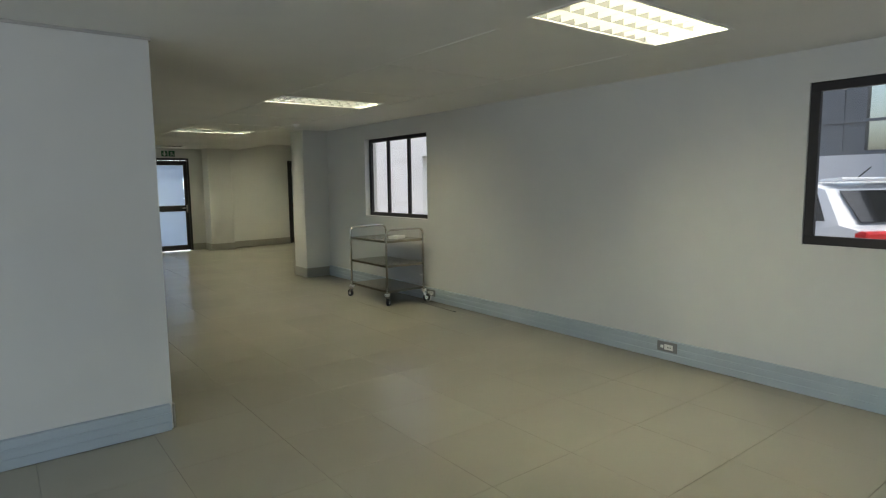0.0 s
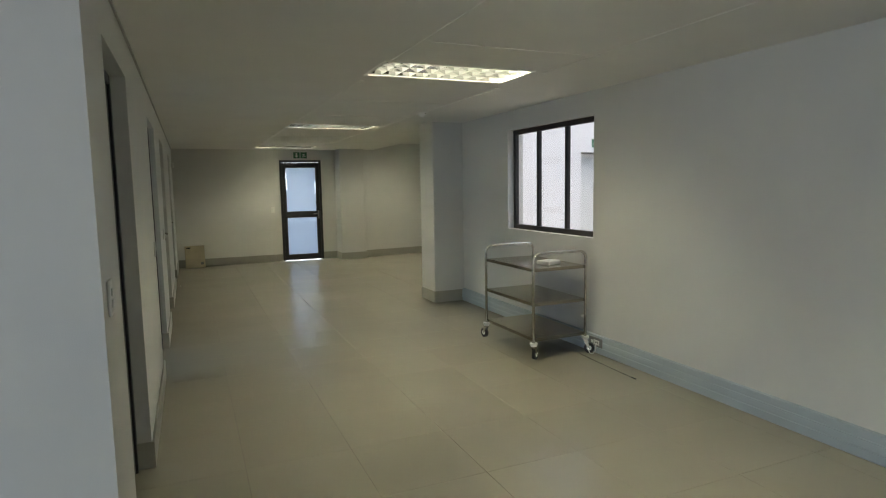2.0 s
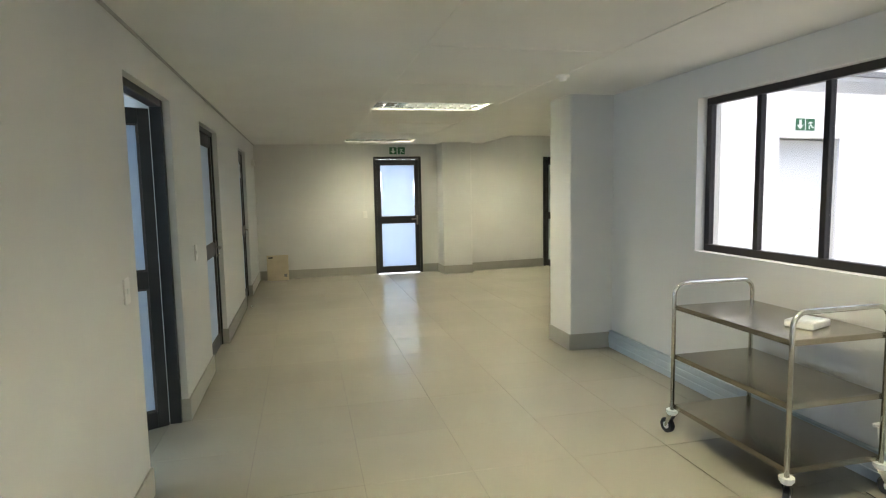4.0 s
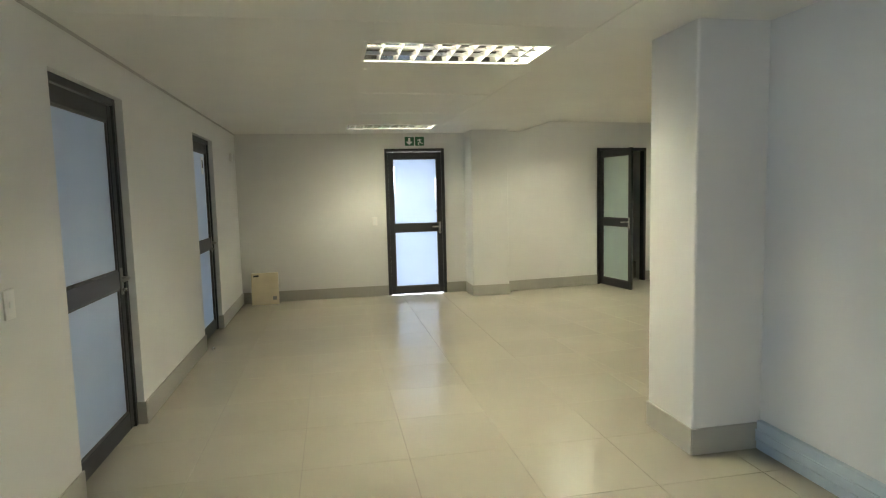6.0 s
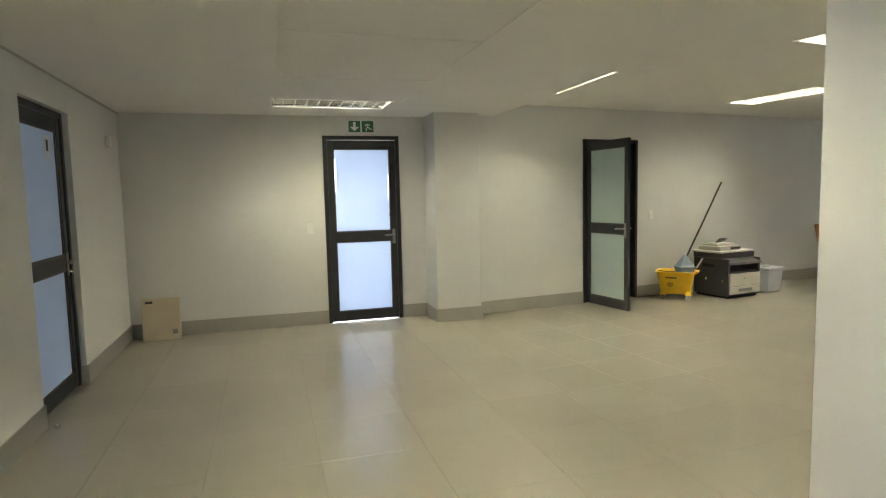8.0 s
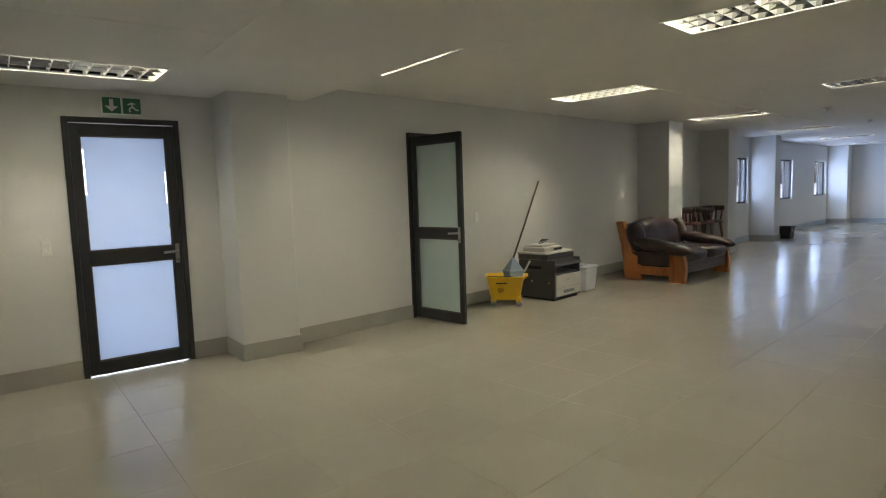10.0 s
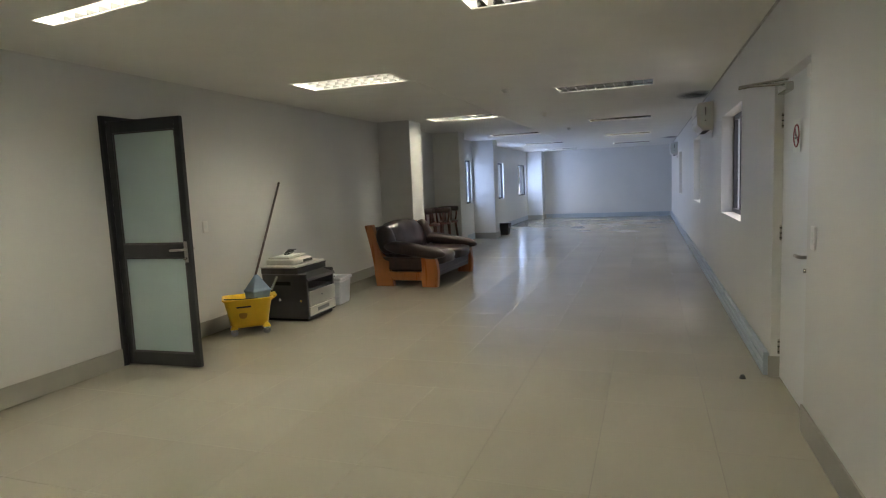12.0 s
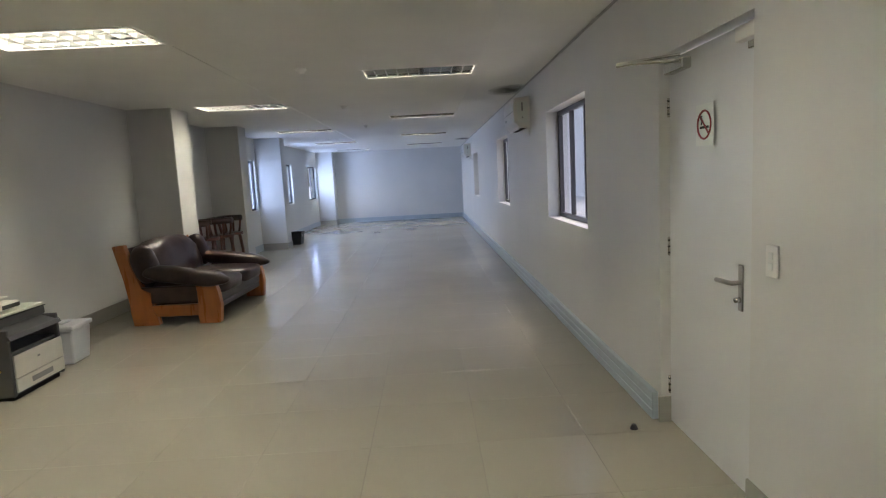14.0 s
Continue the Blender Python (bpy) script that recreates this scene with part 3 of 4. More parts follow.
frame_parts(d, 0.865, 2.12, 0, 0.1)
leaf_parts(d, 0.047, 0.818, 2.07, 0.78, -1, FROST, 0.012, gaps=((-1, 1.50, 1.86), (1, 1.42, 1.68), (1, 1.2, 1.23)))

# open door of the hall
d = thing("door_2", HALL @ pose(0.22, 5.0, 0), "black aluminium door with frosted panes, standing wide open", "door", kind="structure")
frame_parts(d, 0.87, 2.1, 0, 0.1)
leaf = thing("door_leaf", HALL @ pose(0.26, 5.0, 0, 0, 0, -87.5), "open black aluminium door leaf with greenish frosted glass", "door", kind="structure")
leaf_parts(leaf, 0.0, 0.73, 2.05, 0.69, -1, FROSTGREEN, 0.0, 0.054)

# doors along the left wall, set at the back of the reveal; local x runs along +y of the place
for n, (a, b) in enumerate(DOORS_LEFT):
    if n == 0:
        continue
    w = b - a
    m = pose(1.272, a, 0, 0, 0, 90)
    d = thing("door_%d" % (3 + n), m, "black aluminium door with frosted glass, %s" % ("ajar into a daylit room" if n == 1 else "closed, set in a deep reveal"), "door", kind="structure")
    frame_parts(d, w, 2.11)
    if n == 1:
        lf = thing("door_leaf", pose(1.19, b - 0.05, 0, 0, 0, -152), "black aluminium door leaf with frosted glass, ajar", "door", kind="structure")
        leaf_parts(lf, 0.0, w - 0.1, 2.05, w - 0.14, -1, FROST)
    else:
        leaf_parts(d, 0.047, w - 0.047, 2.06, w - 0.09, -1, FROST, 0.012)
# small notice on the last door
t = thing("door_notice", pose(1.264, 12.52, 1.82, 0, 0, 90), "small white notice stuck on the glass", "sign")
part("sheet", boxed(-0.05, -0.006, -0.09, 0.05, -0.003, 0.09), SIGNWHITE, t)
part("mark", boxed(-0.018, -0.008, -0.02, 0.018, -0.0062, 0.06), RUBBER, t, "black printed mark")

# louvred door
a, b = DOORS_LEFT[0]
w = b - a
d = thing("door_3", pose(1.245, a, 0, 0, 0, 90), "dark-stained louvred door, closed, in a deep reveal", "door", kind="structure")
for x0, x1 in ((0, 0.05), (w - 0.05, w)):
    part("jamb", boxed(x0, 0, 0, x1, 0.07, 2.11, 0.003), BLACK, d)
part("head", boxed(0.05, 0.001, 2.06, w - 0.05, 0.069, 2.11, 0.003), BLACK, d)
for x0, x1 in ((0.052, 0.16), (w - 0.16, w - 0.052)):
    part("stile", boxed(x0, 0.012, 0.01, x1, 0.05, 2.055, 0.003), LOUVRE, d)
for z0, z1 in ((0.01, 0.2), (0.92, 1.06), (1.95, 2.055)):
    part("rail", boxed(0.16, 0.013, z0, w - 0.16, 0.049, z1, 0.003), LOUVRE, d)
part("panel", boxed(0.16, 0.022, 0.2, w - 0.16, 0.04, 0.92, 0.002), LOUVRE, d, "flat lower panel")
slat = part("slat", boxed(0.158, -0.024, -0.004, w - 0.158, 0.024, 0.004), LOUVRE, d, at=pose(0, 0.031, 1.08, -57))
for i in range(1, 24):
    again(slat, pose(0, 0.031, 1.08 + i * 0.0375, -57))
lever(d, 0.11, 0.99, 0.012, -1, 1)

# white door of the hall, hinged on the far side
d = thing("door_7", HALL @ pose(0.97, -0.055, 0, 0, 0, 180), "plain white painted door, closed, with steel handle", "door", kind="structure")
part("leaf", boxed(0.004, 0.0, 0.008, 0.906, 0.042, 1.985, 0.003), WHITEPAINT, d)
lever(d, 0.74, 0.93, 0.0, -1, -1, 0.12, 0.2)
for z in (0.22, 1.0, 1.74):
    hg = part("hinge", swept([(0.004, -0.006, z - 0.05), (0.004, -0.006, z + 0.05)], 0.007, 8), STEEL, d, "steel hinge", smooth=True)
    for k in (-0.034, 0, 0.034):
        part("knuckle_gap", swept([(0.004, -0.006, z + k - 0.004), (0.004, -0.006, z + k + 0.004)], 0.0075, 8), RUBBER, hg)
part("closer", boxed(0.05, -0.05, 1.90, 0.27, -0.0005, 1.955, 0.006), STEEL, d, "steel door closer box")
part("closer_arm", swept([(0.15, -0.03, 1.957), (0.02, -0.20, 1.975), (-0.05, -0.26, 1.975)], 0.01, 6), STEEL, d, "steel closer arm")
part("closer_arm", swept([(-0.05, -0.26, 1.985), (0.10, -0.08, 1.985), (0.16, -0.01, 1.985)], 0.008, 6), STEEL, d, "steel closer arm")
part("lock_box", boxed(0.73, -0.035, 1.91, 0.88, -0.0005, 1.975, 0.006), WHITE, d, "white magnetic lock box")
part("catch", boxed(0.80, -0.02, 1.875, 0.87, -0.0005, 1.905, 0.003), STEEL, d)
# no-smoking sign on the door
s = thing("no_smoking_sign", HALL @ pose(0.545, -0.05, 1.615, 0, 0, 180), "square white no-smoking sign with red ring on the door", "sign")
part("plate", boxed(-0.085, -0.007, -0.095, 0.085, -0.0045, 0.095), SIGNWHITE, s)
bm = bmesh.new()
sweep(bm, [(0.064 * math.cos(a * math.pi / 16), -0.008, 0.064 * math.sin(a * math.pi / 16)) for a in range(33)], 0.005, 6)
part("ring", bm, SIGNRED, s, "red ring")
part("slash", boxed(-0.062, -0.0095, -0.005, 0.062, -0.0075, 0.005), SIGNRED, s, "red slash", pose(0, 0, 0, 0, 45, 0))
part("cigarette", boxed(-0.042, -0.0085, -0.017, 0.042, -0.0072, -0.006), RUBBER, s, "black cigarette mark")
part("smoke", swept([(-0.03, -0.008, 0.0), (-0.022, -0.008, 0.015), (-0.034, -0.008, 0.028), (-0.024, -0.008, 0.042)], 0.003, 5), RUBBER, s)


# ---- fixtures ----
def switch_plate(at, rockers, label="white plastic light switch on the wall"):
    """Local y points out of the wall."""
    t = thing("light_switch", at, label, "light switch")
    part("plate", boxed(-0.037, 0.001, -0.06, 0.037, 0.011, 0.06, 0.003), WHITE, t)
    for k in range(rockers):
        z = (k - (rockers - 1) / 2) * 0.038
        part("rocker", boxed(-0.014, 0.011, z - 0.014, 0.014, 0.0155, z + 0.014, 0.002), SIGNWHITE, t)
    return t


switch_plate(pose(3.19, 14.44, 1.09, 0, 0, 180), 2)
switch_plate(HALL @ pose(1.34, 5.03, 1.10, 0, 0, 180), 1)
switch_plate(HALL @ pose(-0.09, 0.0, 1.07), 2)
switch_plate(pose(1.315, 6.72, 1.08, 0, 0, -90), 1)
switch_plate(pose(1.315, 8.5, 1.08, 0, 0, -90), 1)
switch_plate(pose(1.315, 3.93, 1.17, 0, 0, -90), 2)


def exit_sign(at):
    """Two green squares, an arrow and a running figure made of plain bars; local y points out of the wall."""
    t = thing("exit_sign", at, "green and white emergency exit sign above the door", "sign")
    part("backing", boxed(-0.15, 0.001, -0.072, 0.15, 0.006, 0.072, 0.002), SIGNWHITE, t)
    part("arrow_field", boxed(0.008, 0.0062, -0.064, 0.142, 0.0082, 0.064), GREEN, t)
    part("figure_field", boxed(-0.142, 0.0062, -0.064, -0.008, 0.0082, 0.064), GREEN, t)
    part("arrow", prism(bmesh.new(), [(0.06, 0.05), (0.09, 0.05), (0.09, -0.005), (0.125, -0.005), (0.075, -0.05), (0.025, -0.005), (0.06, -0.005)], 0.0083, 0.0098, "y"), SIGNWHITE, t)
    bm = bmesh.new()
    for p, q in (((-0.07, 0.03), (-0.08, -0.005)), ((-0.08, -0.005), (-0.055, -0.02)), ((-0.055, -0.02), (-0.06, -0.05)), ((-0.08, -0.005), (-0.105, -0.03)), ((-0.105, -0.03), (-0.125, -0.03)), ((-0.07, 0.025), (-0.045, 0.01)), ((-0.07, 0.025), (-0.1, 0.018))):
        sweep(bm, [(p[0], 0.0088, p[1]), (q[0], 0.0088, q[1])], 0.006, 5)
    part("figure_bars", bm, SIGNWHITE, t)
    return t


exit_sign(pose(3.80, 14.44, 2.225, 0, 0, 180))
exit_sign(HALL @ pose(0.42, -0.25, 2.14, 0, 0, 180))

# motion sensor
t = thing("motion_sensor", pose(1.315, 13.95, 2.0, 0, 0, -90), "small white motion sensor on the wall", "sensor")
part("case", boxed(-0.03, 0.001, -0.05, 0.03, 0.045, 0.05, 0.01, 2), WHITE, t)
part("lens", boxed(-0.02, 0.045, -0.03, 0.02, 0.05, 0.01, 0.002), SIGNWHITE, t)


def socket(at, label="white plug socket set in the trunking"):
    t = thing("plug_socket", at, label, "socket")
    part("plate", boxed(-0.09, 0.001, -0.042, 0.09, 0.009, 0.042, 0.003), SCREENGREY, t)
    part("face", boxed(-0.055, 0.009, -0.022, 0.02, 0.016, 0.022, 0.002), WHITE, t)
    part("switch", boxed(0.03, 0.009, -0.012, 0.055, 0.017, 0.012, 0.002), SIGNWHITE, t)
    for x in (-0.035, -0.015):
        part("pin_hole", boxed(x - 0.004, 0.016, -0.006, x + 0.004, 0.0166, 0.006), RUBBER, t)
    return t


socket(pose(4.864, 2.63, 0.118, 0, 0, 90))
socket(pose(4.864, 5.91, 0.108, 0, 0, 90))


def smoke_detector(x, y, z, at):
    t = thing("smoke_detector", at @ pose(x, y, z), "small white smoke detector on the ceiling", "smoke detector", "smoke detectors")
    part("base", swept([(0, 0, -0.001), (0, 0, -0.018)], 0.05, 16), WHITE, t, smooth=False)
    part("head", swept([(0, 0, -0.018), (0, 0, -0.03), (0, 0, -0.045)], 0.04, 16, 0.024), WHITE, t)
    return t


smoke_detector(4.03, 7.94, LOW, PLAIN)
smoke_detector(6.2, 2.35, HIGH, HALL)
smoke_detector(9.2, 2.35, HIGH, HALL)
smoke_detector(3.4, 2.35, HIGH, HALL)


def air_conditioner(u):
    t = thing("air_conditioner", HALL @ pose(u, 0.002, 1.965), "white wall-mounted air conditioner unit, off", "air conditioner", "air conditioners")
    bm = prism(bmesh.new(), [(0, 0), (0.12, 0.0), (0.19, 0.07), (0.2, 0.25), (0.185, 0.345), (0.0, 0.36)], 0, 0.82, "x")
    bmesh.ops.bevel(bm, geom=list(bm.edges), offset=0.01, segments=2, affect="EDGES", profile=0.5)
    part("case", bm, WHITE, t)
    part("outlet", boxed(0.06, 0.04, -0.004, 0.76, 0.115, -0.0005), RECESSDARK, t, "air outlet painted dark in place of a hollow")
    part("flap", boxed(0.05, 0.128, -0.012, 0.77, 0.134, 0.02), WHITE, t, at=pose(0, 0, -0.004, 0))
    part("panel_seam", boxed(0.01, 0.196, 0.19, 0.81, 0.2, 0.194), SCREENGREY, t)
    part("display", boxed(0.62, 0.19, 0.12, 0.72, 0.1965, 0.14), SCREENGREY, t)
    part("side_cover", boxed(-0.003, 0.03, 0.06, -0.0005, 0.15, 0.3), SIGNWHITE, t)
    part("side_grip", boxed(-0.0045, 0.085, 0.19, -0.0032, 0.1, 0.29), SCREENGREY, t, "grey grip slot")
    part("side_screw", swept([(-0.003, 0.092, 0.12), (-0.006, 0.092, 0.12)], 0.009, 8), SCREENGREY, t)
    part("pipe", swept([(0.02, 0.012, -0.002), (0.02, 0.012, -0.06), (0.06, 0.012, -0.09)], 0.01, 6), WHITE, t, "white drain pipe", smooth=True)
    return t


air_conditioner(4.80)
air_conditioner(14.1)


def soft_smudge(name):
    """A soft-edged dark smudge: dense in the middle, gone at the rim."""
    m = bpy.data.materials.new(name)
    m.use_nodes = True
    n, link = m.node_tree.nodes, m.node_tree.links.new
    b = n["Principled BSDF"]
    b.inputs["Base Color"].default_value, b.inputs["Roughness"].default_value = (0.05, 0.043, 0.038, 1), 0.9
    co, mp, no = n.new("ShaderNodeTexCoord"), n.new("ShaderNodeMapping"), n.new("ShaderNodeTexNoise")
    gr, ad, ra = n.new("ShaderNodeTexGradient"), n.new("ShaderNodeMath"), n.new("ShaderNodeMapRange")
    gr.gradient_type = "SPHERICAL"
    mp.inputs["Scale"].default_value = (1.9, 3.4, 1)
    no.inputs["Scale"].default_value, no.inputs["Detail"].default_value = 7, 4
    ad.operation = "MULTIPLY"
    ra.inputs["From Min"].default_value, ra.inputs["From Max"].default_value, ra.inputs["To Max"].default_value = 0.03, 0.55, 0.5
    link(co.outputs["Object"], mp.inputs[0])
    link(mp.outputs[0], gr.inputs[0])
    link(co.outputs["Object"], no.inputs["Vector"])
    link(gr.outputs["Fac"], ad.inputs[0])
    link(no.outputs["Fac"], ad.inputs[1])
    link(ad.outputs[0], ra.inputs["Value"])
    link(ra.outputs[0], b.inputs["Alpha"])
    return m


SMUDGE = soft_smudge("soot_smudge")
for u in (5.4, 14.6):
    tagged(part("ceiling_stain", boxed(-0.55, -0.14, -0.0015, 0.55, 0.3, 0), SMUDGE, at=HALL @ pose(u, 0.16, HIGH - 0.004)), "dark smudge on the ceiling above the air conditioner", "stain", kind="structure")


# ---- trolley ----
def trolley():
    x0, x1, y0, y1 = 4.255, 4.80, 5.985, 6.86
    t = thing("serving_trolley", pose(0, 0, 0), "three-tier stainless steel serving trolley on castors", "trolley")
    r = 0.0125
    for y in (y0, y1):
        zt, b = 0.93, 0.07
        pts = [(x0, y, 0.14), (x0, y, zt - b)]
        pts += [(x0 + b * (1 - math.cos(k * math.pi / 12)), y, zt - b + b * math.sin(k * math.pi / 12)) for k in range(1, 7)]
        pts += [(x1 - b + b * math.sin(k * math.pi / 12), y, zt - b + b * math.cos(k * math.pi / 12)) for k in range(0, 7)]
        pts += [(x1, y, 0.14)]
        part("tube_frame", swept(pts, r, 10), STEEL, t, "bent steel tube frame", smooth=True)
    for z in (0.19, 0.50, 0.80):
        bm = bmesh.new()
        box(bm, x0 + 0.006, y0 + 0.006, z - 0.002, x1 - 0.006, y1 - 0.006, z)
        box(bm, x0 + 0.006, y0 + 0.006, z - 0.028, x0 + 0.009, y1 - 0.006, z - 0.002)
        box(bm, x1 - 0.009, y0 + 0.006, z - 0.028, x1 - 0.006, y1 - 0.006, z - 0.002)
        box(bm, x0 + 0.009, y0 + 0.006, z - 0.028, x1 - 0.009, y0 + 0.009, z - 0.002)
        box(bm, x0 + 0.009, y1 - 0.009, z - 0.028, x1 - 0.009, y1 - 0.006, z - 0.002)
        part("shelf", bm, SHELF, t, "flat steel shelf with turned-down edge")
    for i, (x, y) in enumerate(((x0, y0), (x1, y0), (x0, y1), (x1, y1))):
        a = (35, -40, 100, 160)[i]
        c = part("castor", swept([(0, 0, 0.145), (0, 0, 0.125)], 0.026, 12), WHITE, t, at=pose(x, y, 0, 0, 0, a))
        part("bumper", swept([(0, 0, 0.155), (0, 0, 0.145), (0, 0, 0.138)], 0.034, 14), SIGNWHITE, c)
        for s in (-1, 1):
            part("fork", prism(bmesh.new(), [(-0.018, 0.127), (0.02, 0.127), (0.045, 0.04), (0.028, 0.04)], s * 0.017 - 0.0015, s * 0.017 + 0.0015, "y"), CHROME, c)
        part("wheel", swept([(0.035, -0.013, 0.047), (0.035, 0.013, 0.047)], 0.046, 18), RUBBER, c, "black rubber wheel")
        part("hub", swept([(0.035, -0.0145, 0.047), (0.035, 0.0145, 0.047)], 0.022, 12), SIGNWHITE, c)
    return t


trolley()
t = thing("white_device", pose(4.55, 6.2, 0.801, 0, 0, 20), "small flat white plastic device on the trolley", "device")
part("case", boxed(-0.09, -0.07, 0, 0.09, 0.07, 0.036, 0.008, 2), WHITE, t)
part("top_panel", boxed(-0.07, -0.05, 0.0362, 0.05, 0.05, 0.038), SIGNWHITE, t)
t = thing("power_cable", pose(0, 0, 0), "thin white cable hanging from the trolley to the socket", "cable")
part("cord", swept([(4.80, 6.012, 0.34), (4.806, 6.004, 0.24), (4.815, 5.99, 0.13), (4.81, 5.96, 0.05), (4.80, 5.92, 0.014), (4.805, 5.885, 0.012), (4.825, 5.87, 0.04), (4.846, 5.89, 0.1)], 0.004, 6), WHITE, t, smooth=True)
part("clip", boxed(4.77, 6.002, 0.325, 4.815, 6.02, 0.345, 0.006), WHITE, t)
t = thing("floor_cable", pose(0, 0, 0), "thin dark cable lying on the floor tiles", "cable")
part("cord", swept([(4.74, 6.0, 0.003), (4.715, 5.75, 0.003), (4.70, 5.5, 0.003), (4.69, 5.25, 0.003)], 0.0022, 5), RUBBER, t)
part("plug_end", swept([(4.69, 5.25, 0.005), (4.688, 5.20, 0.005)], 0.005, 6), RUBBER, t)

# cardboard carton leaning in the corridor corner
t = thing("cardboard_box", pose(1.46, 14.235, 0, -9, 0, 3), "flat plain cardboard box leaning against the wall", "box")
part("carton", boxed(0, 0, 0.002, 0.36, 0.06, 0.44, 0.004), CARD, t)
part("tape", boxed(0.16, -0.0015, 0.005, 0.20, -0.0003, 0.437), CARD, t)
part("printed_mark", boxed(0.03, -0.0015, 0.385, 0.10, -0.0004, 0.41), RUBBER, t, "dark printed bar")
part("printed_mark", boxed(0.28, -0.0015, 0.06, 0.33, -0.0004, 0.11), SCREENGREY, t, "grey printed square")

t = thing("door_stop", HALL @ pose(0.90, 0.18, 0), "small black rubber door stop on the floor", "door stop")
part("dome", swept([(0, 0, 0.001), (0, 0, 0.014), (0, 0, 0.026)], 0.022, 12, 0.012), RUBBER, t)
t = thing("floor_catch", pose(1.39, 11.9, 0), "small steel door catch on the floor", "door stop")
part("pin", swept([(0, 0, 0.001), (0, 0, 0.022)], 0.016, 12, 0.012), STEEL, t)


# ---- cleaning things and copier ----
def mop_bucket():
    t = thing("mop_bucket", HALL @ pose(1.44, 4.66, 0, 0, 0, -50), "yellow plastic mop bucket on castors", "bucket")
    t.scale = (1.15, 1.05, 1.07)
    def loop(bm, z, rx, ry, n=28, e=0.28):
        return [bm.verts.new((rx * math.copysign(abs(math.cos(2 * math.pi * i / n)) ** e, math.cos(2 * math.pi * i / n)), ry * math.copysign(abs(math.sin(2 * math.pi * i / n)) ** e, math.sin(2 * math.pi * i / n)), z)) for i in range(n)]
    bm = bmesh.new()
    rings = [loop(bm, 0.075, 0.145, 0.125), loop(bm, 0.09, 0.155, 0.135), loop(bm, 0.33, 0.20, 0.17), loop(bm, 0.34, 0.215, 0.182), loop(bm, 0.35, 0.215, 0.182), loop(bm, 0.35, 0.198, 0.165), loop(bm, 0.11, 0.15, 0.128)]
    for a, b in zip(rings, rings[1:]):
        for i in range(28):
            bm.faces.new((a[i], a[(i + 1) % 28], b[(i + 1) % 28], b[i]))
    bm.faces.new(rings[0][::-1])
    bm.faces.new(rings[-1])
    part("tub", bm, YELLOW, t, smooth=True)
    for x, y in ((-0.13, -0.11), (-0.13, 0.11), (0.14, -0.125), (0.14, 0.125)):
        foot = bmesh.new()
        prism(foot, [(x - 0.035, 0.062), (x + 0.035, 0.062), (x + 0.028, 0.09), (x, 0.12), (x - 0.026, 0.09)], y - 0.022, y + 0.022, "y")
        bmesh.ops.bevel(foot, geom=list(foot.edges), offset=0.008, segments=2, affect="EDGES", profile=0.5)
        part("wheel_guard", foot, YELLOW, t)
    part("pour_lip", prism(bmesh.new(), [(0.19, 0.30), (0.245, 0.345), (0.245, 0.355), (0.19, 0.35)], -0.1, 0.1, "y"), YELLOW, t)
    part("printed_mark", boxed(-0.10, -0.168, 0.27, 0.02, -0.16, 0.285), RUBBER, t, "dark printed bar", pose(0, 0, 0, 0))
    part("printed_mark", swept([(-0.05, -0.152, 0.2), (-0.05, -0.1535, 0.2)], 0.035, 16), PRINT, t, "faded round emblem")
    for x, y in ((-0.13, -0.11), (-0.13, 0.11), (0.14, -0.13), (0.14, 0.13)):
        c = part("castor", boxed(x - 0.015, y - 0.015, 0.035, x + 0.015, y + 0.015, 0.07, 0.003), CHROME, t)
        part("wheel", swept([(x, y - 0.014, 0.032), (x, y + 0.014, 0.032)], 0.031, 16), SCREENGREY, c, "grey castor wheel")
    part("bail", swept([(-0.2, 0.0, 0.34), (-0.17, -0.12, 0.355), (-0.05, -0.19, 0.357), (0.08, -0.19, 0.356)], 0.005, 6), RUBBER, t, "dark wire handle")
    bm = bmesh.new()
    levels = [(0.27, 0.075, 0.07), (0.38, 0.085, 0.075), (0.40, 0.095, 0.085), (0.42, 0.08, 0.07), (0.52, 0.03, 0.025), (0.55, 0.012, 0.012)]
    rings = [[bm.verts.new((sx * a, sy * b, z)) for sx, sy in ((-1, -1), (1, -1), (1, 1), (-1, 1))] for z, a, b in levels]
    for a, b in zip(rings, rings[1:]):
        for i in range(4):
            bm.faces.new((a[i], a[(i + 1) % 4], b[(i + 1) % 4], b[i]))
    bm.faces.new(rings[0][::-1]), bm.faces.new(rings[-1])
    bmesh.ops.bevel(bm, geom=list(bm.edges), offset=0.008, segments=2, affect="EDGES", profile=0.5)
    wr = part("wringer", bm, BLUEGREY, t, "blue-grey plastic wringer", pose(0.09, 0.0, 0, 0, 0, 30))
    part("wringer_lever", swept([(0.13, -0.02, 0.38), (0.17, -0.02, 0.45), (0.2, -0.02, 0.50)], 0.012, 8), CHROME, wr)
    return t


mop_bucket()
t = thing("mop", HALL, "wooden-handled mop leaning from the bucket to the wall", "mop")
part("handle", swept([(1.63, 4.74, 0.42), (2.12, 4.86, 0.98), (2.60, 4.985, 1.53)], 0.0125, 8), POLE, t, "dark wooden pole", smooth=True)
part("ferrule", swept([(1.66, 4.747, 0.45), (1.69, 4.755, 0.485), (1.735, 4.765, 0.535)], 0.036, 8, 0.018), RED, t, "red plastic ferrule")
bm = bmesh.new()
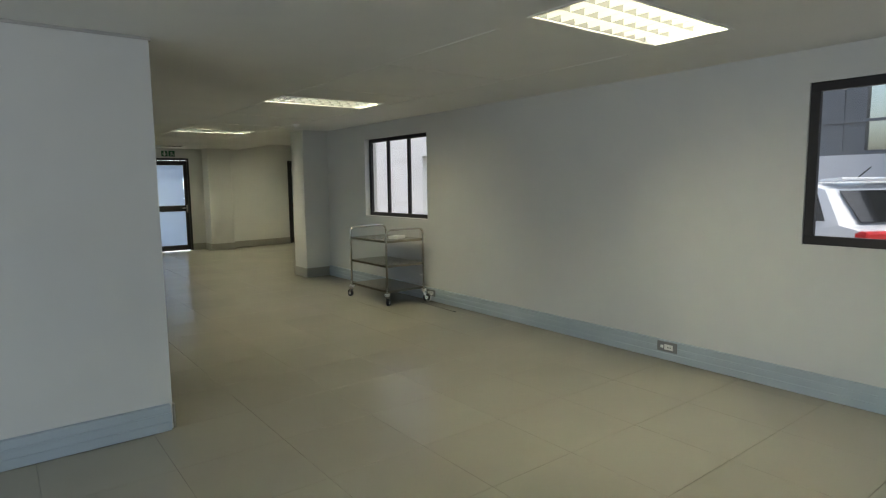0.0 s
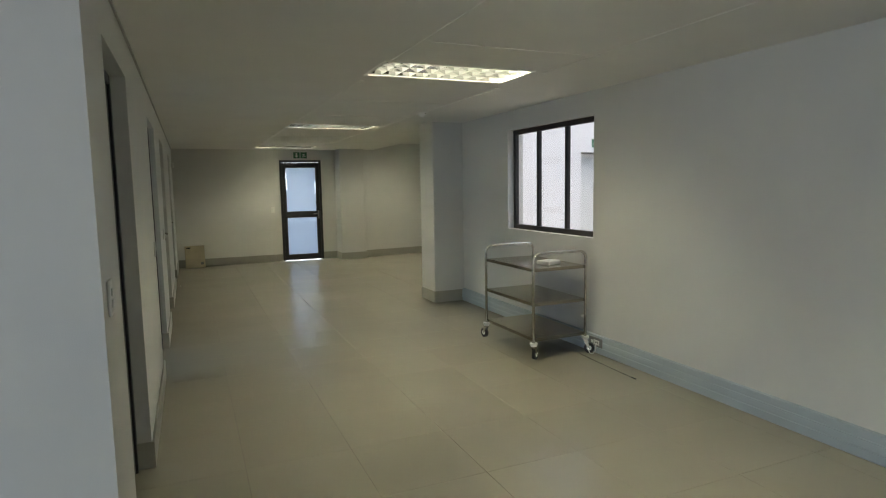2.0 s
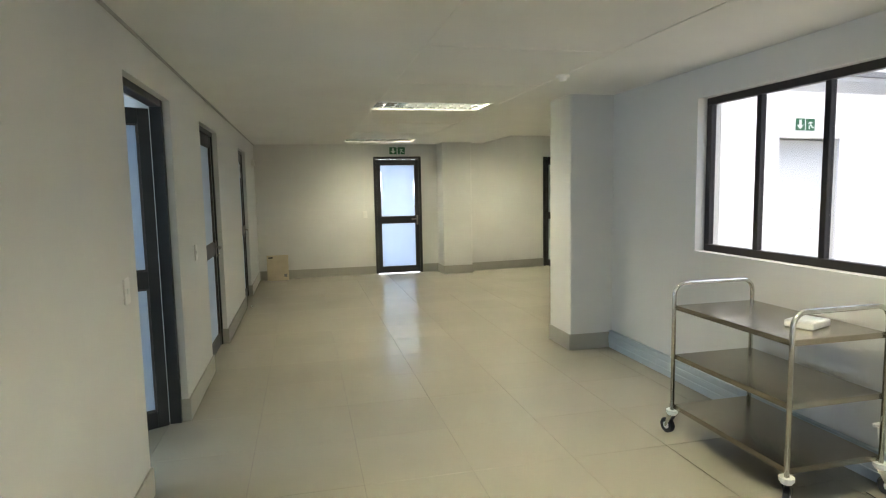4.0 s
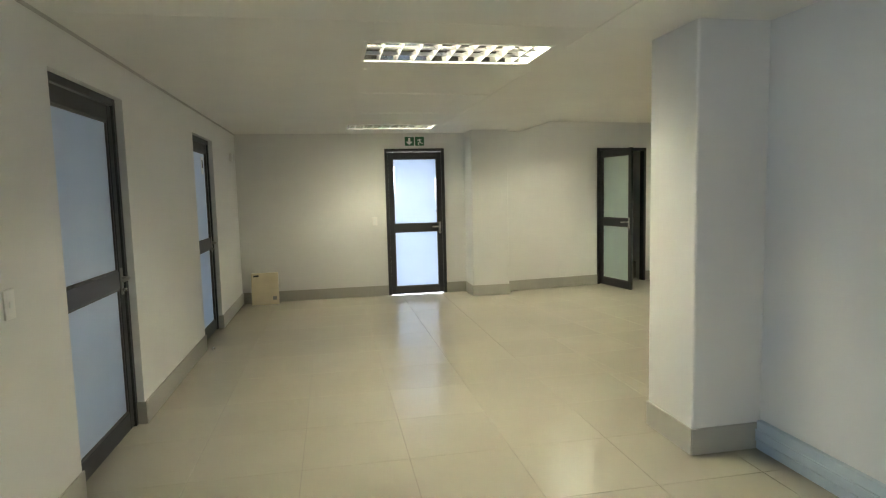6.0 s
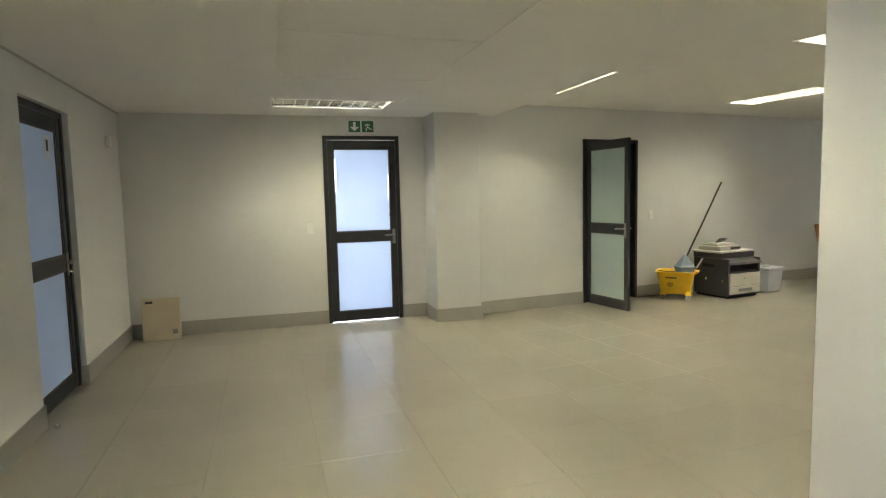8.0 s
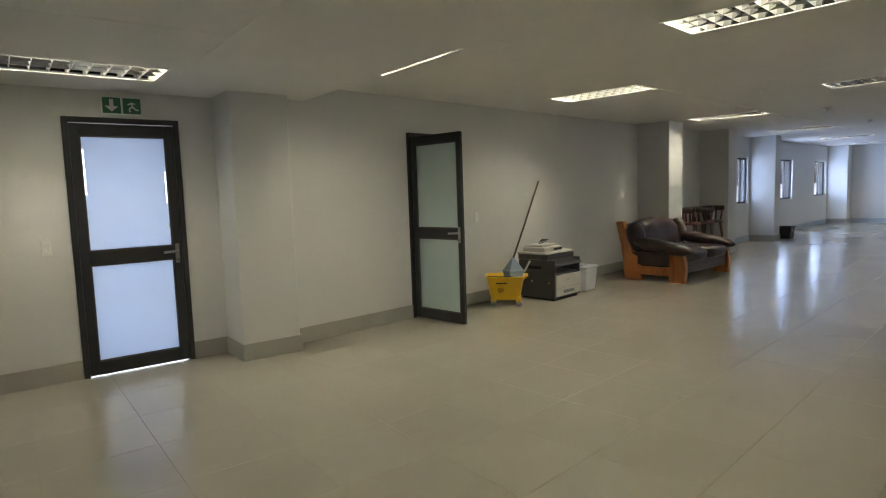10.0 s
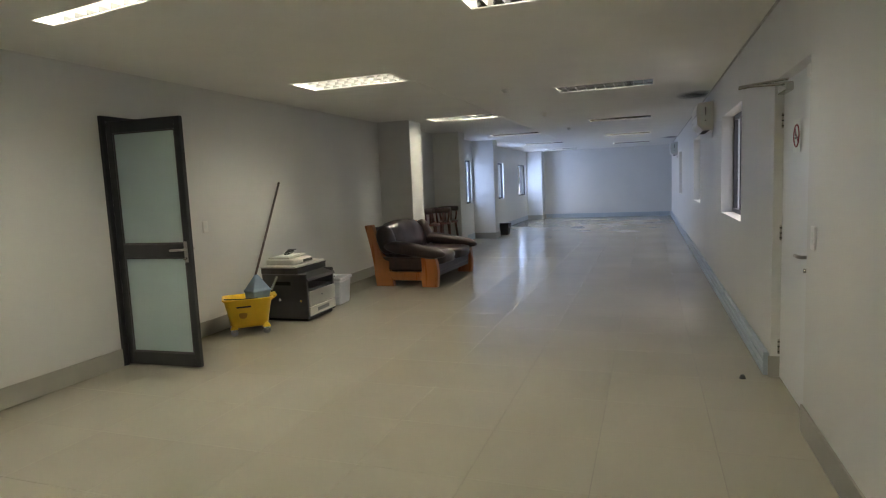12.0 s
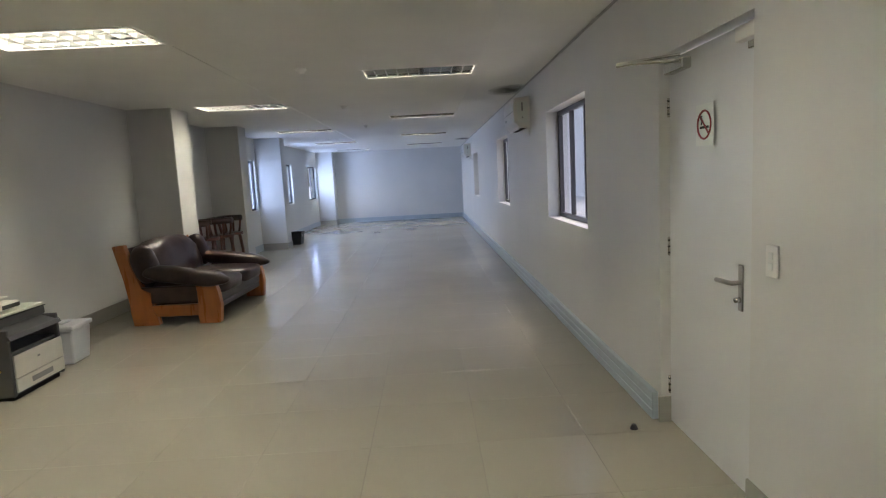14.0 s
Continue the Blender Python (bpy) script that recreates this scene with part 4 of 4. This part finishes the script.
for i in range(26):
    a = random.uniform(0, 2 * math.pi)
    q = random.uniform(0.02, 0.06)
    d = 0.05 * random.random()
    sweep(bm, [(1.665, 4.75, 0.46), (1.66 + q * math.cos(a), 4.73 + q * math.sin(a), 0.43 + d), (1.68 + 1.5 * q * math.cos(a), 4.7 + 1.4 * q * math.sin(a), 0.34), (1.62 + 1.2 * q * math.cos(a), 4.7 + q * math.sin(a), 0.24)], 0.007, 5)
part("mop_head", bm, SIGNWHITE, t, "grey string mop head")


def copier():
    t = thing("photocopier", HALL @ pose(1.94, 4.27, 0, 0, 0, 1), "grey and cream photocopier standing on the floor", "photocopier")
    w, dp = 0.60, 0.56
    part("foot_plate", boxed(0.03, 0.03, 0.0, w - 0.03, dp - 0.03, 0.05), RECESSDARK, t)
    part("case_side", boxed(0, 0.002, 0.03, 0.03, dp, 0.52, 0.008, 2), COPIERDARK, t)
    part("case_side", boxed(w - 0.03, 0.002, 0.03, w, dp, 0.52, 0.008, 2), COPIERDARK, t)
    part("case_back", boxed(0.031, dp - 0.14, 0.03, w - 0.031, dp - 0.002, 0.52), COPIERDARK, t)
    part("case_floor", boxed(0.031, 0.01, 0.04, w - 0.031, dp - 0.141, 0.30), COPIERDARK, t)
    dr = part("drawer", boxed(0.032, -0.006, 0.16, w - 0.004, 0.0095, 0.325, 0.004), COPIERLIGHT, t, "cream front panel")
    part("emblem", boxed(0.28, -0.0075, 0.25, 0.31, -0.0062, 0.265), SCREENGREY, dr)
    tr = part("drawer", boxed(0.032, -0.006, 0.055, w - 0.004, 0.0095, 0.155, 0.004), COPIERLIGHT, t, "cream paper drawer")
    part("grip", boxed(0.19, -0.0075, 0.085, 0.44, -0.0062, 0.125), SCREENGREY, tr, "dark drawer grip")
    part("output_tray", boxed(0.05, 0.03, 0.33, w - 0.05, dp - 0.16, 0.35), COPIERDARK, t, at=pose(0, 0, 0, 2))
    part("control_panel", prism(bmesh.new(), [(-0.02, 0.445), (-0.005, 0.475), (0.14, 0.525), (0.14, 0.445)], 0.0, w, "x"), COPIERDARK, t)
    part("scanner", boxed(-0.005, 0.10, 0.521, w + 0.005, dp + 0.005, 0.585, 0.008, 2), COPIERDARK, t)
    part("lid", boxed(-0.04, 0.10, 0.5925, w, dp, 0.615, 0.006, 2), COPIERLIGHT, t, "cream scanner lid")
    part("feeder", boxed(0.02, 0.16, 0.616, 0.42, dp - 0.05, 0.675, 0.015, 2), COPIERLIGHT, t, "cream document feeder", pose(0, 0, 0, 0, 0, 0))
    part("lid_gasket", boxed(-0.012, 0.09, 0.5855, w + 0.004, dp, 0.592), RUBBER, t, "thin dark strip under the lid")
    part("feeder_slot", boxed(0.22, 0.157, 0.63, 0.41, 0.1595, 0.66), RUBBER, t)
    part("vent", boxed(-0.0025, 0.2, 0.40, -0.0006, 0.42, 0.44), RECESSDARK, t)
    part("knob", swept([(-0.001, 0.34, 0.24), (-0.012, 0.34, 0.24)], 0.016, 10), CHROME, t)
    part("knob", swept([(-0.001, 0.08, 0.23), (-0.01, 0.08, 0.23)], 0.012, 10), CHROME, t)
    return t


copier()
t = thing("loose_tray", HALL @ pose(2.02, 4.52, 0.676, 0, 0, 6), "cream plastic paper tray lying on the photocopier", "tray")
part("tray", boxed(0.0, 0.0, 0.0, 0.40, 0.26, 0.02, 0.005), COPIERLIGHT, t)
part("rim", boxed(0.02, 0.02, 0.0205, 0.30, 0.2, 0.03, 0.003), SIGNWHITE, t)
t = thing("cable_bundle", HALL @ pose(2.2, 4.66, 0.707), "small tangle of dark cable on the photocopier", "cable")
bm = bmesh.new()
for k in range(4):
    sweep(bm, [((0.045 + 0.008 * k) * math.cos(a * 0.7 + k) + 0.03 * k, 0.03 * math.sin(a * 0.7 + k), 0.009 + 0.012 * k + 0.006 * math.sin(a)) for a in range(10)], 0.006, 5)
part("coil", bm, COPIERDARK, t, smooth=True)

t = thing("plastic_tub", HALL @ pose(2.78, 4.34, 0, 0, 0, 4), "small pale plastic storage tub with lid on the floor", "tub")
t.scale = (1.25, 1.1, 1.2)
bm = bmesh.new()
lo = [bm.verts.new((x, y, 0.002)) for x, y in ((0.02, 0.02), (0.24, 0.02), (0.24, 0.24), (0.02, 0.24))]
hi = [bm.verts.new((x, y, 0.25)) for x, y in ((0, 0), (0.26, 0), (0.26, 0.26), (0, 0.26))]
bm.faces.new(lo[::-1])
bm.faces.new(hi)
for i in range(4):
    bm.faces.new((lo[i], lo[(i + 1) % 4], hi[(i + 1) % 4], hi[i]))
bmesh.ops.bevel(bm, geom=list(bm.edges), offset=0.015, segments=2, affect="EDGES", profile=0.5)
part("tub", bm, TUB, t)
part("lid", boxed(-0.012, -0.012, 0.251, 0.272, 0.272, 0.285, 0.01, 2), TUB, t)
part("lid_handle", boxed(0.08, 0.1, 0.286, 0.18, 0.16, 0.30, 0.006), TUB, t)
t = thing("toner_bottle", HALL @ pose(2.66, 4.62, 0), "white plastic container standing behind the tub", "container")
part("bottle", boxed(0, 0, 0.001, 0.2, 0.16, 0.36, 0.03, 3), WHITE, t)
part("cap", boxed(0.04, 0.03, 0.361, 0.16, 0.13, 0.40, 0.02, 2), WHITE, t)
part("label", boxed(0.03, -0.002, 0.12, 0.17, -0.0004, 0.24), SCREENGREY, t)


# ---- sofa ----
def sofa():
    t = thing("two_seat_sofa", HALL @ pose(4.09, 3.57, 0, 0, 0, -2.5), "two-seat dark brown leather sofa with varnished wooden frame", "sofa")
    L = 1.55
    for x0 in (0.0, L - 0.09):
        bm = prism(bmesh.new(), [(0.66, 0), (0.94, 0), (0.955, 0.14), (0.95, 0.28), (1.0, 0.52), (1.09, 0.88), (0.965, 0.89), (0.90, 0.62), (0.82, 0.40), (0.72, 0.36), (0.73, 0.2), (0.68, 0.1)], x0, x0 + 0.09, "x")
        bmesh.ops.bevel(bm, geom=list(bm.edges), offset=0.012, segments=2, affect="EDGES", profile=0.5)
        part("back_post", bm, WOOD, t, "curved varnished wood post")
        bm = prism(bmesh.new(), [(-0.01, 0), (0.22, 0), (0.235, 0.12), (0.20, 0.24), (0.23, 0.44), (0.02, 0.44), (-0.01, 0.34), (-0.03, 0.2)], x0, x0 + 0.09, "x")
        bmesh.ops.bevel(bm, geom=list(bm.edges), offset=0.012, segments=2, affect="EDGES", profile=0.5)
        part("front_leg", bm, WOOD, t, "curved varnished wood leg")
        part("side_rail", boxed(x0 + 0.02, 0.2, 0.09, x0 + 0.07, 0.74, 0.215, 0.006), WOOD, t, "reddish wooden side rail")
        part("side_panel", boxed(x0 + 0.012, 0.16, 0.24, x0 + 0.078, 0.85, 0.42, 0.01), LEATHER, t)
    part("front_rail", boxed(0.09, 0.03, 0.13, L - 0.09, 0.10, 0.20, 0.02, 2), LEATHER, t)
    part("back_panel", prism(bmesh.new(), [(0.86, 0.25), (0.90, 0.25), (1.04, 0.84), (1.0, 0.84)], 0.09, L - 0.09, "x"), LEATHER, t)
    part("seat_base", boxed(0.092, 0.02, 0.19, L - 0.092, 0.9, 0.33, 0.03, 2), LEATHER, t)
    w = (L - 0.2) / 2
    for k in range(2):
        cx = 0.1 + w * (k + 0.5)
        part("seat_cushion", pillow(bmesh.new(), (cx, 0.38, 0.375), (w / 2, 0.44, 0.1), 0.5, 32, 18, 0.06), LEATHER, t, smooth=True)
    back = pillow(bmesh.new(), (L / 2, 0.86, 0.62), (L / 2 - 0.05, 0.16, 0.29), 0.68, 56, 26, 0.1, Matrix.Rotation(radians(-15), 3, "X"))
    for v in back.verts:
        k = abs(v.co.x - L / 2) / (L / 2)
        v.co.z -= 0.07 * max(0, v.co.z - 0.5) / 0.35 * k ** 3
        v.co.y += 0.02 * math.exp(-((v.co.x - L / 2) / 0.04) ** 2) * (1 if v.co.y < 0.86 else 0)
    part("back_cushion", back, LEATHER, t, "puffy leather back cushion", smooth=True)
    for x in (0.05, L - 0.05):
        part("arm_cushion", pillow(bmesh.new(), (x + (0.03 if x < 1 else -0.03), 0.36, 0.52), (0.14, 0.47, 0.09), 0.75, 28, 18, 0.1, Matrix.Rotation(radians(9), 3, "X")), LEATHER, t, "stuffed leather arm pad", smooth=True)
        part("arm_back", pillow(bmesh.new(), (x + (0.06 if x < 1 else -0.06), 0.80, 0.66), (0.12, 0.13, 0.21), 0.8, 20, 14, 0.05, Matrix.Rotation(radians(-14), 3, "X")), LEATHER, t, smooth=True)
    return t


sofa()
t = thing("paper_scrap", HALL @ pose(4.32, 3.68, 0.56, 8, 4, 20), "small torn white paper lying on the sofa arm", "paper")
part("scrap", boxed(-0.03, -0.02, 0.035, 0.03, 0.02, 0.037), SIGNWHITE, t)


# ---- bar stools ----
def bar_stool(m):
    t = thing("bar_stool", m, "dark varnished wooden bar stool with curved back rail", "bar stool", "bar stools by the column")
    bm = swept([(0, 0, 0.655), (0, 0, 0.67), (0, 0, 0.70)], 0.19, 24)
    bmesh.ops.bevel(bm, geom=[e for e in bm.edges if len(e.link_faces) == 2 and e.calc_face_angle(0) > 1], offset=0.008, segments=2, affect="EDGES", profile=0.5)
    part("seat", bm, DARKWOOD, t)
    for a in (45, 135, 225, 315):
        c, s = math.cos(radians(a)), math.sin(radians(a))
        part("leg", swept([(0.13 * c, 0.13 * s, 0.66), (0.17 * c, 0.17 * s, 0.33), (0.21 * c, 0.21 * s, 0.0)], 0.026, 8, 0.02), DARKWOOD, t, smooth=True)
    for a in (0, 90, 180, 270):
        p, q = [(0.19 * math.cos(radians(a + d)), 0.19 * math.sin(radians(a + d)), 0.22 + (0.05 if a % 180 else 0)) for d in (-45, 45)]
        part("stretcher", swept([p, q], 0.012, 6), DARKWOOD, t)
    arc = [(0.2 * math.cos(radians(a)), 0.2 * math.sin(radians(a)), 0.93) for a in range(-20, 201, 20)]
    bm = bmesh.new()
    sweep(bm, arc, 0.03, 8)
    for v in bm.verts:
        v.co.z = 0.93 + (v.co.z - 0.93) * 1.7
    part("back_rail", bm, LEATHER, t, "dark padded back rail", smooth=True)
    for a in (-10, 30, 70, 110, 150, 190):
        c, s = math.cos(radians(a)), math.sin(radians(a))
        part("spindle", swept([(0.16 * c, 0.16 * s, 0.69), (0.185 * c, 0.185 * s, 0.8), (0.2 * c, 0.2 * s, 0.92)], 0.02, 6), DARKWOOD, t, smooth=True)
    return t


bar_stool(HALL @ pose(6.95, 4.70, 0, 0, 0, 15))
bar_stool(HALL @ pose(7.40, 4.62, 0, 0, 0, 60))
bar_stool(HALL @ pose(7.86, 4.62, 0, 0, 0, -25))

# waste bin by the far column
t = thing("waste_bin", HALL @ pose(12.14, 4.50, 0), "black plastic crate-shaped bin on the floor", "bin")
bm = bmesh.new()
lo = [bm.verts.new((x, y, 0.002)) for x, y in ((-0.15, -0.13), (0.15, -0.13), (0.15, 0.13), (-0.15, 0.13))]
hi = [bm.verts.new((x, y, 0.30)) for x, y in ((-0.18, -0.16), (0.18, -0.16), (0.18, 0.16), (-0.18, 0.16))]
inn = [bm.verts.new((x, y, 0.30)) for x, y in ((-0.165, -0.145), (0.165, -0.145), (0.165, 0.145), (-0.165, 0.145))]
bot = [bm.verts.new((x, y, 0.02)) for x, y in ((-0.14, -0.12), (0.14, -0.12), (0.14, 0.12), (-0.14, 0.12))]
bm.faces.new(lo[::-1])
bm.faces.new(bot)
for p, q in ((lo, hi), (hi, inn), (inn, bot)):
    for i in range(4):
        bm.faces.new((p[i], p[(i + 1) % 4], q[(i + 1) % 4], q[i]))
part("tub", bm, RUBBER, t)
part("rim", boxed(-0.187, -0.167, 0.27, 0.187, -0.1605, 0.305), RUBBER, t)
part("sticker", boxed(-0.09, -0.1615, 0.18, -0.02, -0.156, 0.24), SCREENGREY, t)


# ---- glowing sheet added as bright sky outside the far windows ----
bm = bmesh.new()
bm.faces.new([bm.verts.new(p) for p in ((6, 60, -0.05), (120, 60, -0.05), (120, 60, 30), (6, 60, 30))])
tagged(part("backdrop", bm, glow("hazy_sky", (0.86, 0.93, 1.0), 2.2), at=HALL), "pale bright hazy sky beyond the far windows", "backdrop", kind="structure")

# ---- yard outside ----
def shed():
    """A clad industrial building across the yard with tall translucent slots."""
    t = thing("industrial_shed", pose(17.0, -18, -0.06), "grey clad industrial building with tall light slots", "building")
    slots = [(y, y + 0.5, 2.2, 6.2) for y in (4.0, 9.5, 15.0, 18.6, 22.55)]
    bm = grid_solid((0, 26), (0.0, 8.0), slots, 0, 0.25, lambda a, b, c: (c, a, b))
    part("wall", bm, CLADDING, t)
    rib = part("rib", boxed(-0.03, 0, 2.11, -0.002, 0.05, 7.9), CLADDING, t, at=pose(0, 0.4, 0))
    for i in range(1, 39):
        y = 0.4 + i * 0.66
        if not any(s[0] - 0.06 < y < s[1] + 0.01 for s in slots):
            again(rib, pose(0, y, 0))
    part("plinth", boxed(-0.08, 0, 0, -0.001, 26, 2.1), OUTWALL, t, "pale plastered lower wall")
    for z in (2.1, 2.86, 4.3):
        part("girt", boxed(-0.06, 0, z, -0.032, 26, z + 0.07), CLADDING, t)
    for s in slots:
        part("slot_pane", boxed(0.1, s[0] - 0.01, s[2] - 0.01, 0.11, s[1] + 0.01, s[3] + 0.01), GLASSCLEAR, t, "clear roof-light sheet")
    part("roof_edge", boxed(-0.3, 0, 8.0, 0.4, 26, 8.2), CLADDING, t)
    return t


shed()
t = thing("workshop_building", HALL @ pose(4.0, -7.5, -0.06), "long grey workshop building with ribbed sheet walls", "building")
part("wall", boxed(0, -0.3, 0, 44, 0, 5.2), CLADDING, t)
rib = part("rib", boxed(0, 0.001, 0, 44, 0.03, 0.05), CLADDING, t, at=pose(0, 0, 0.3))
for i in range(1, 24):
    again(rib, pose(0, 0, 0.3 + i * 0.2))
part("roof", boxed(-0.2, -3.0, 5.2, 44.2, 0.4, 5.35), CLADDING, t)


def car(m):
    t = thing("car", m, "white compact hatchback car parked in the yard", "car")
    side = [(-1.9, 0.35), (-1.95, 0.75), (-1.88, 0.98), (-1.62, 1.02), (-1.28, 1.42), (-0.95, 1.50), (0.1, 1.49), (0.55, 1.38), (1.05, 1.02), (1.75, 0.9), (1.95, 0.7), (1.95, 0.32), (1.6, 0.28), (-1.6, 0.28)]
    bm = bmesh.new()
    rows = []
    for k, y in enumerate((-0.84, -0.80, -0.4, 0.4, 0.80, 0.84)):
        rows.append([bm.verts.new((x * (0.985 if k in (0, 5) else 1), y * (1 - 0.17 * max(0, (z - 0.95) / 0.55)), z if k not in (0, 5) else 0.3 + (z - 0.3) * 0.99)) for x, z in side])
    for a, b in zip(rows, rows[1:]):
        for i in range(len(side)):
            j = (i + 1) % len(side)
            bm.faces.new((a[i], a[j], b[j], b[i]))
    bm.faces.new(rows[0])
    bm.faces.new(rows[-1][::-1])
    part("body", bm, CARWHITE, t)
    part("rear_window", prism(bmesh.new(), [(-1.655, 1.04), (-1.335, 1.39), (-1.325, 1.385), (-1.64, 1.03)], -0.6, 0.6, "y"), CARGLASS, t, at=pose(-0.01, 0, 0.012))
    for s in (-1, 1):
        bm = bmesh.new()
        poly = [(-1.38, 1.05), (-1.15, 1.38), (-0.3, 1.42), (-0.3, 1.04)]
        vs0 = [bm.verts.new((x, s * (0.84 * (1 - 0.17 * max(0, (z - 0.95) / 0.55)) + o), z)) for o in (-0.012, 0.005) for x, z in poly]
        bm.faces.new(vs0[:4]), bm.faces.new(vs0[4:])
        for i in range(4):
            j = (i + 1) % 4
            bm.faces.new((vs0[i], vs0[j], vs0[4 + j], vs0[4 + i]))
        part("side_window", bm, CARGLASS, t)
        part("side_window", boxed(-0.22, s * 0.80 - 0.008, 1.04, 0.5, s * 0.80 + 0.008, 1.34), CARGLASS, t)
        tl = part("tail_light", boxed(-1.965, s * 0.62 - 0.19, 0.78, -1.80, s * 0.62 + 0.215, 0.97, 0.03, 2), TAILRED, t, "red tail light")
        part("reversing_lens", boxed(-1.972, s * 0.5 - 0.08, 0.84, -1.9, s * 0.5 + 0.08, 0.9, 0.01), SIGNWHITE, tl)
        for x in (-1.25, 1.25):
            w = part("wheel", swept([(x, s * 0.70, 0.31), (x, s * 0.855, 0.31)], 0.31, 24), RUBBER, t)
            part("rim", swept([(x, s * 0.856, 0.31), (x, s * 0.862, 0.31)], 0.19, 16), CHROME, w)
    part("spoiler", boxed(-1.42, -0.58, 1.43, -1.1, 0.58, 1.465, 0.012, 2), CARWHITE, t, at=pose(0, 0, 0.02, 0, 3, 0))
    part("bumper", boxed(-2.0, -0.80, 0.36, -1.85, 0.80, 0.66, 0.04, 2), CARWHITE, t)
    part("number_plate", boxed(-1.975, -0.25, 0.76, -1.955, 0.25, 0.86), SIGNWHITE, t)
    part("aerial", swept([(-0.9, 0, 1.5), (-1.15, 0, 1.68)], 0.008, 6), RUBBER, t)
    return t


car(pose(9.6, 3.55, -0.06, 0, 0, 62))

# ---- floors, tile by tile ----
P = 0.587


def clip(poly, f):
    """Keeps the side of a convex polygon where f is positive."""
    out = []
    for a, b in zip(poly, poly[1:] + poly[:1]):
        fa, fb = f(a), f(b)
        if fa >= 0:
            out.append(a)
        if fa * fb < 0:
            k = fa / (fa - fb)
            out.append((a[0] + (b[0] - a[0]) * k, a[1] + (b[1] - a[1]) * k))
    return out


def tile_mesh(bm, poly):
    """A flat tile with a narrow eased edge."""
    cx, cy = sum(p[0] for p in poly) / len(poly), sum(p[1] for p in poly) / len(poly)
    def inset(p, d):
        dx, dy = p[0] - cx, p[1] - cy
        return (p[0] - math.copysign(min(d, abs(dx)), dx), p[1] - math.copysign(min(d, abs(dy)), dy))
    g = 0.0011
    low = [bm.verts.new((*inset(p, g), -0.008)) for p in poly]
    mid = [bm.verts.new((*inset(p, g), -0.0008)) for p in poly]
    top = [bm.verts.new((*inset(p, g + 0.0008), 0.0)) for p in poly]
    bm.faces.new(top)
    for a, b in ((low, mid), (mid, top)):
        for i in range(len(poly)):
            j = (i + 1) % len(poly)
            bm.faces.new((a[i], a[j], b[j], b[i]))
    return bm


def floor(name, at, x0, nx, y0, ny, keep, near, label):
    t = thing(name, at, label, "floor", kind="structure")
    sq = [(0, 0), (P, 0), (P, P), (0, P)]
    whole, rest = None, bmesh.new()
    count = 0
    for i in range(nx):
        for j in range(ny):
            poly = [(x0 + i * P + a, y0 + j * P + b) for a, b in sq]
            cut = keep(poly)
            if len(cut) < 3:
                continue
            full = cut == poly
            if near(x0 + (i + 0.5) * P, y0 + (j + 0.5) * P) and count < 300:
                count += 1
                if not full:
                    part("tile", tile_mesh(bmesh.new(), cut), TILE, t)
                elif whole is None:
                    whole = part("tile", tile_mesh(bmesh.new(), sq), TILE, t, at=pose(*poly[0], 0))
                else:
                    again(whole, pose(*poly[0], 0))
            else:
                tile_mesh(rest, cut)
    if len(rest.faces):
        tagged(part("tiles_beyond", rest, TILE, t), kind="stuff")
    return t


SEAM = 1.195 + 6 * P


def hall_side(p):
    return (HALL @ Vector((p[0], p[1], 0))).x - SEAM - 0.001


def keep_corridor(poly):
    for f in (lambda p: 5.0 - p[0], lambda p: 14.6 - p[1], lambda p: SEAM - p[0] if p[1] > 9.0 else 1.0):
        if any(f(p) < 0 for p in poly):
            poly = clip(poly, f)
    return poly


def keep_hall(poly):
    for f in (hall_side, lambda p: p[0] + 2.42 if p[1] < 2 else 1.0, lambda p: 18.9 - p[0]):
        if any(f(p) < 0 for p in poly):
            poly = clip(poly, f)
            if len(poly) < 3:
                return []
    return poly


floor("floor", PLAIN, 1.195 - 8 * P, 15, 14.36 - 30 * P, 31, keep_corridor, lambda x, y: x > 1.0 and y > 1.5, "beige glazed floor tiles with narrow dark joints")
floor("floor_hall", HALL, 0.275 - 6 * P, 38, 0.46 - P, 9, keep_hall, lambda x, y: x < 9.5, "beige glazed floor tiles with narrow dark joints")
tagged(part("floor_bed", boxed(-3.5, -3.4, -0.05, 5.1, 14.6, -0.0035), GROUT), "grey-brown grout bed under the corridor tiles", "floor", kind="structure")
bm = prism(bmesh.new(), [(-2.3, 0), (-2.0, -0.2), (18.9, -0.2), (18.9, 7.6), (-0.6, 7.6), (-0.6, 5.2), (-2.6, 5.2)], -0.045, -0.0032, "z")
tagged(part("floor_bed_hall", bm, GROUT, at=HALL), "grey-brown grout bed under the hall tiles", "floor", kind="structure")
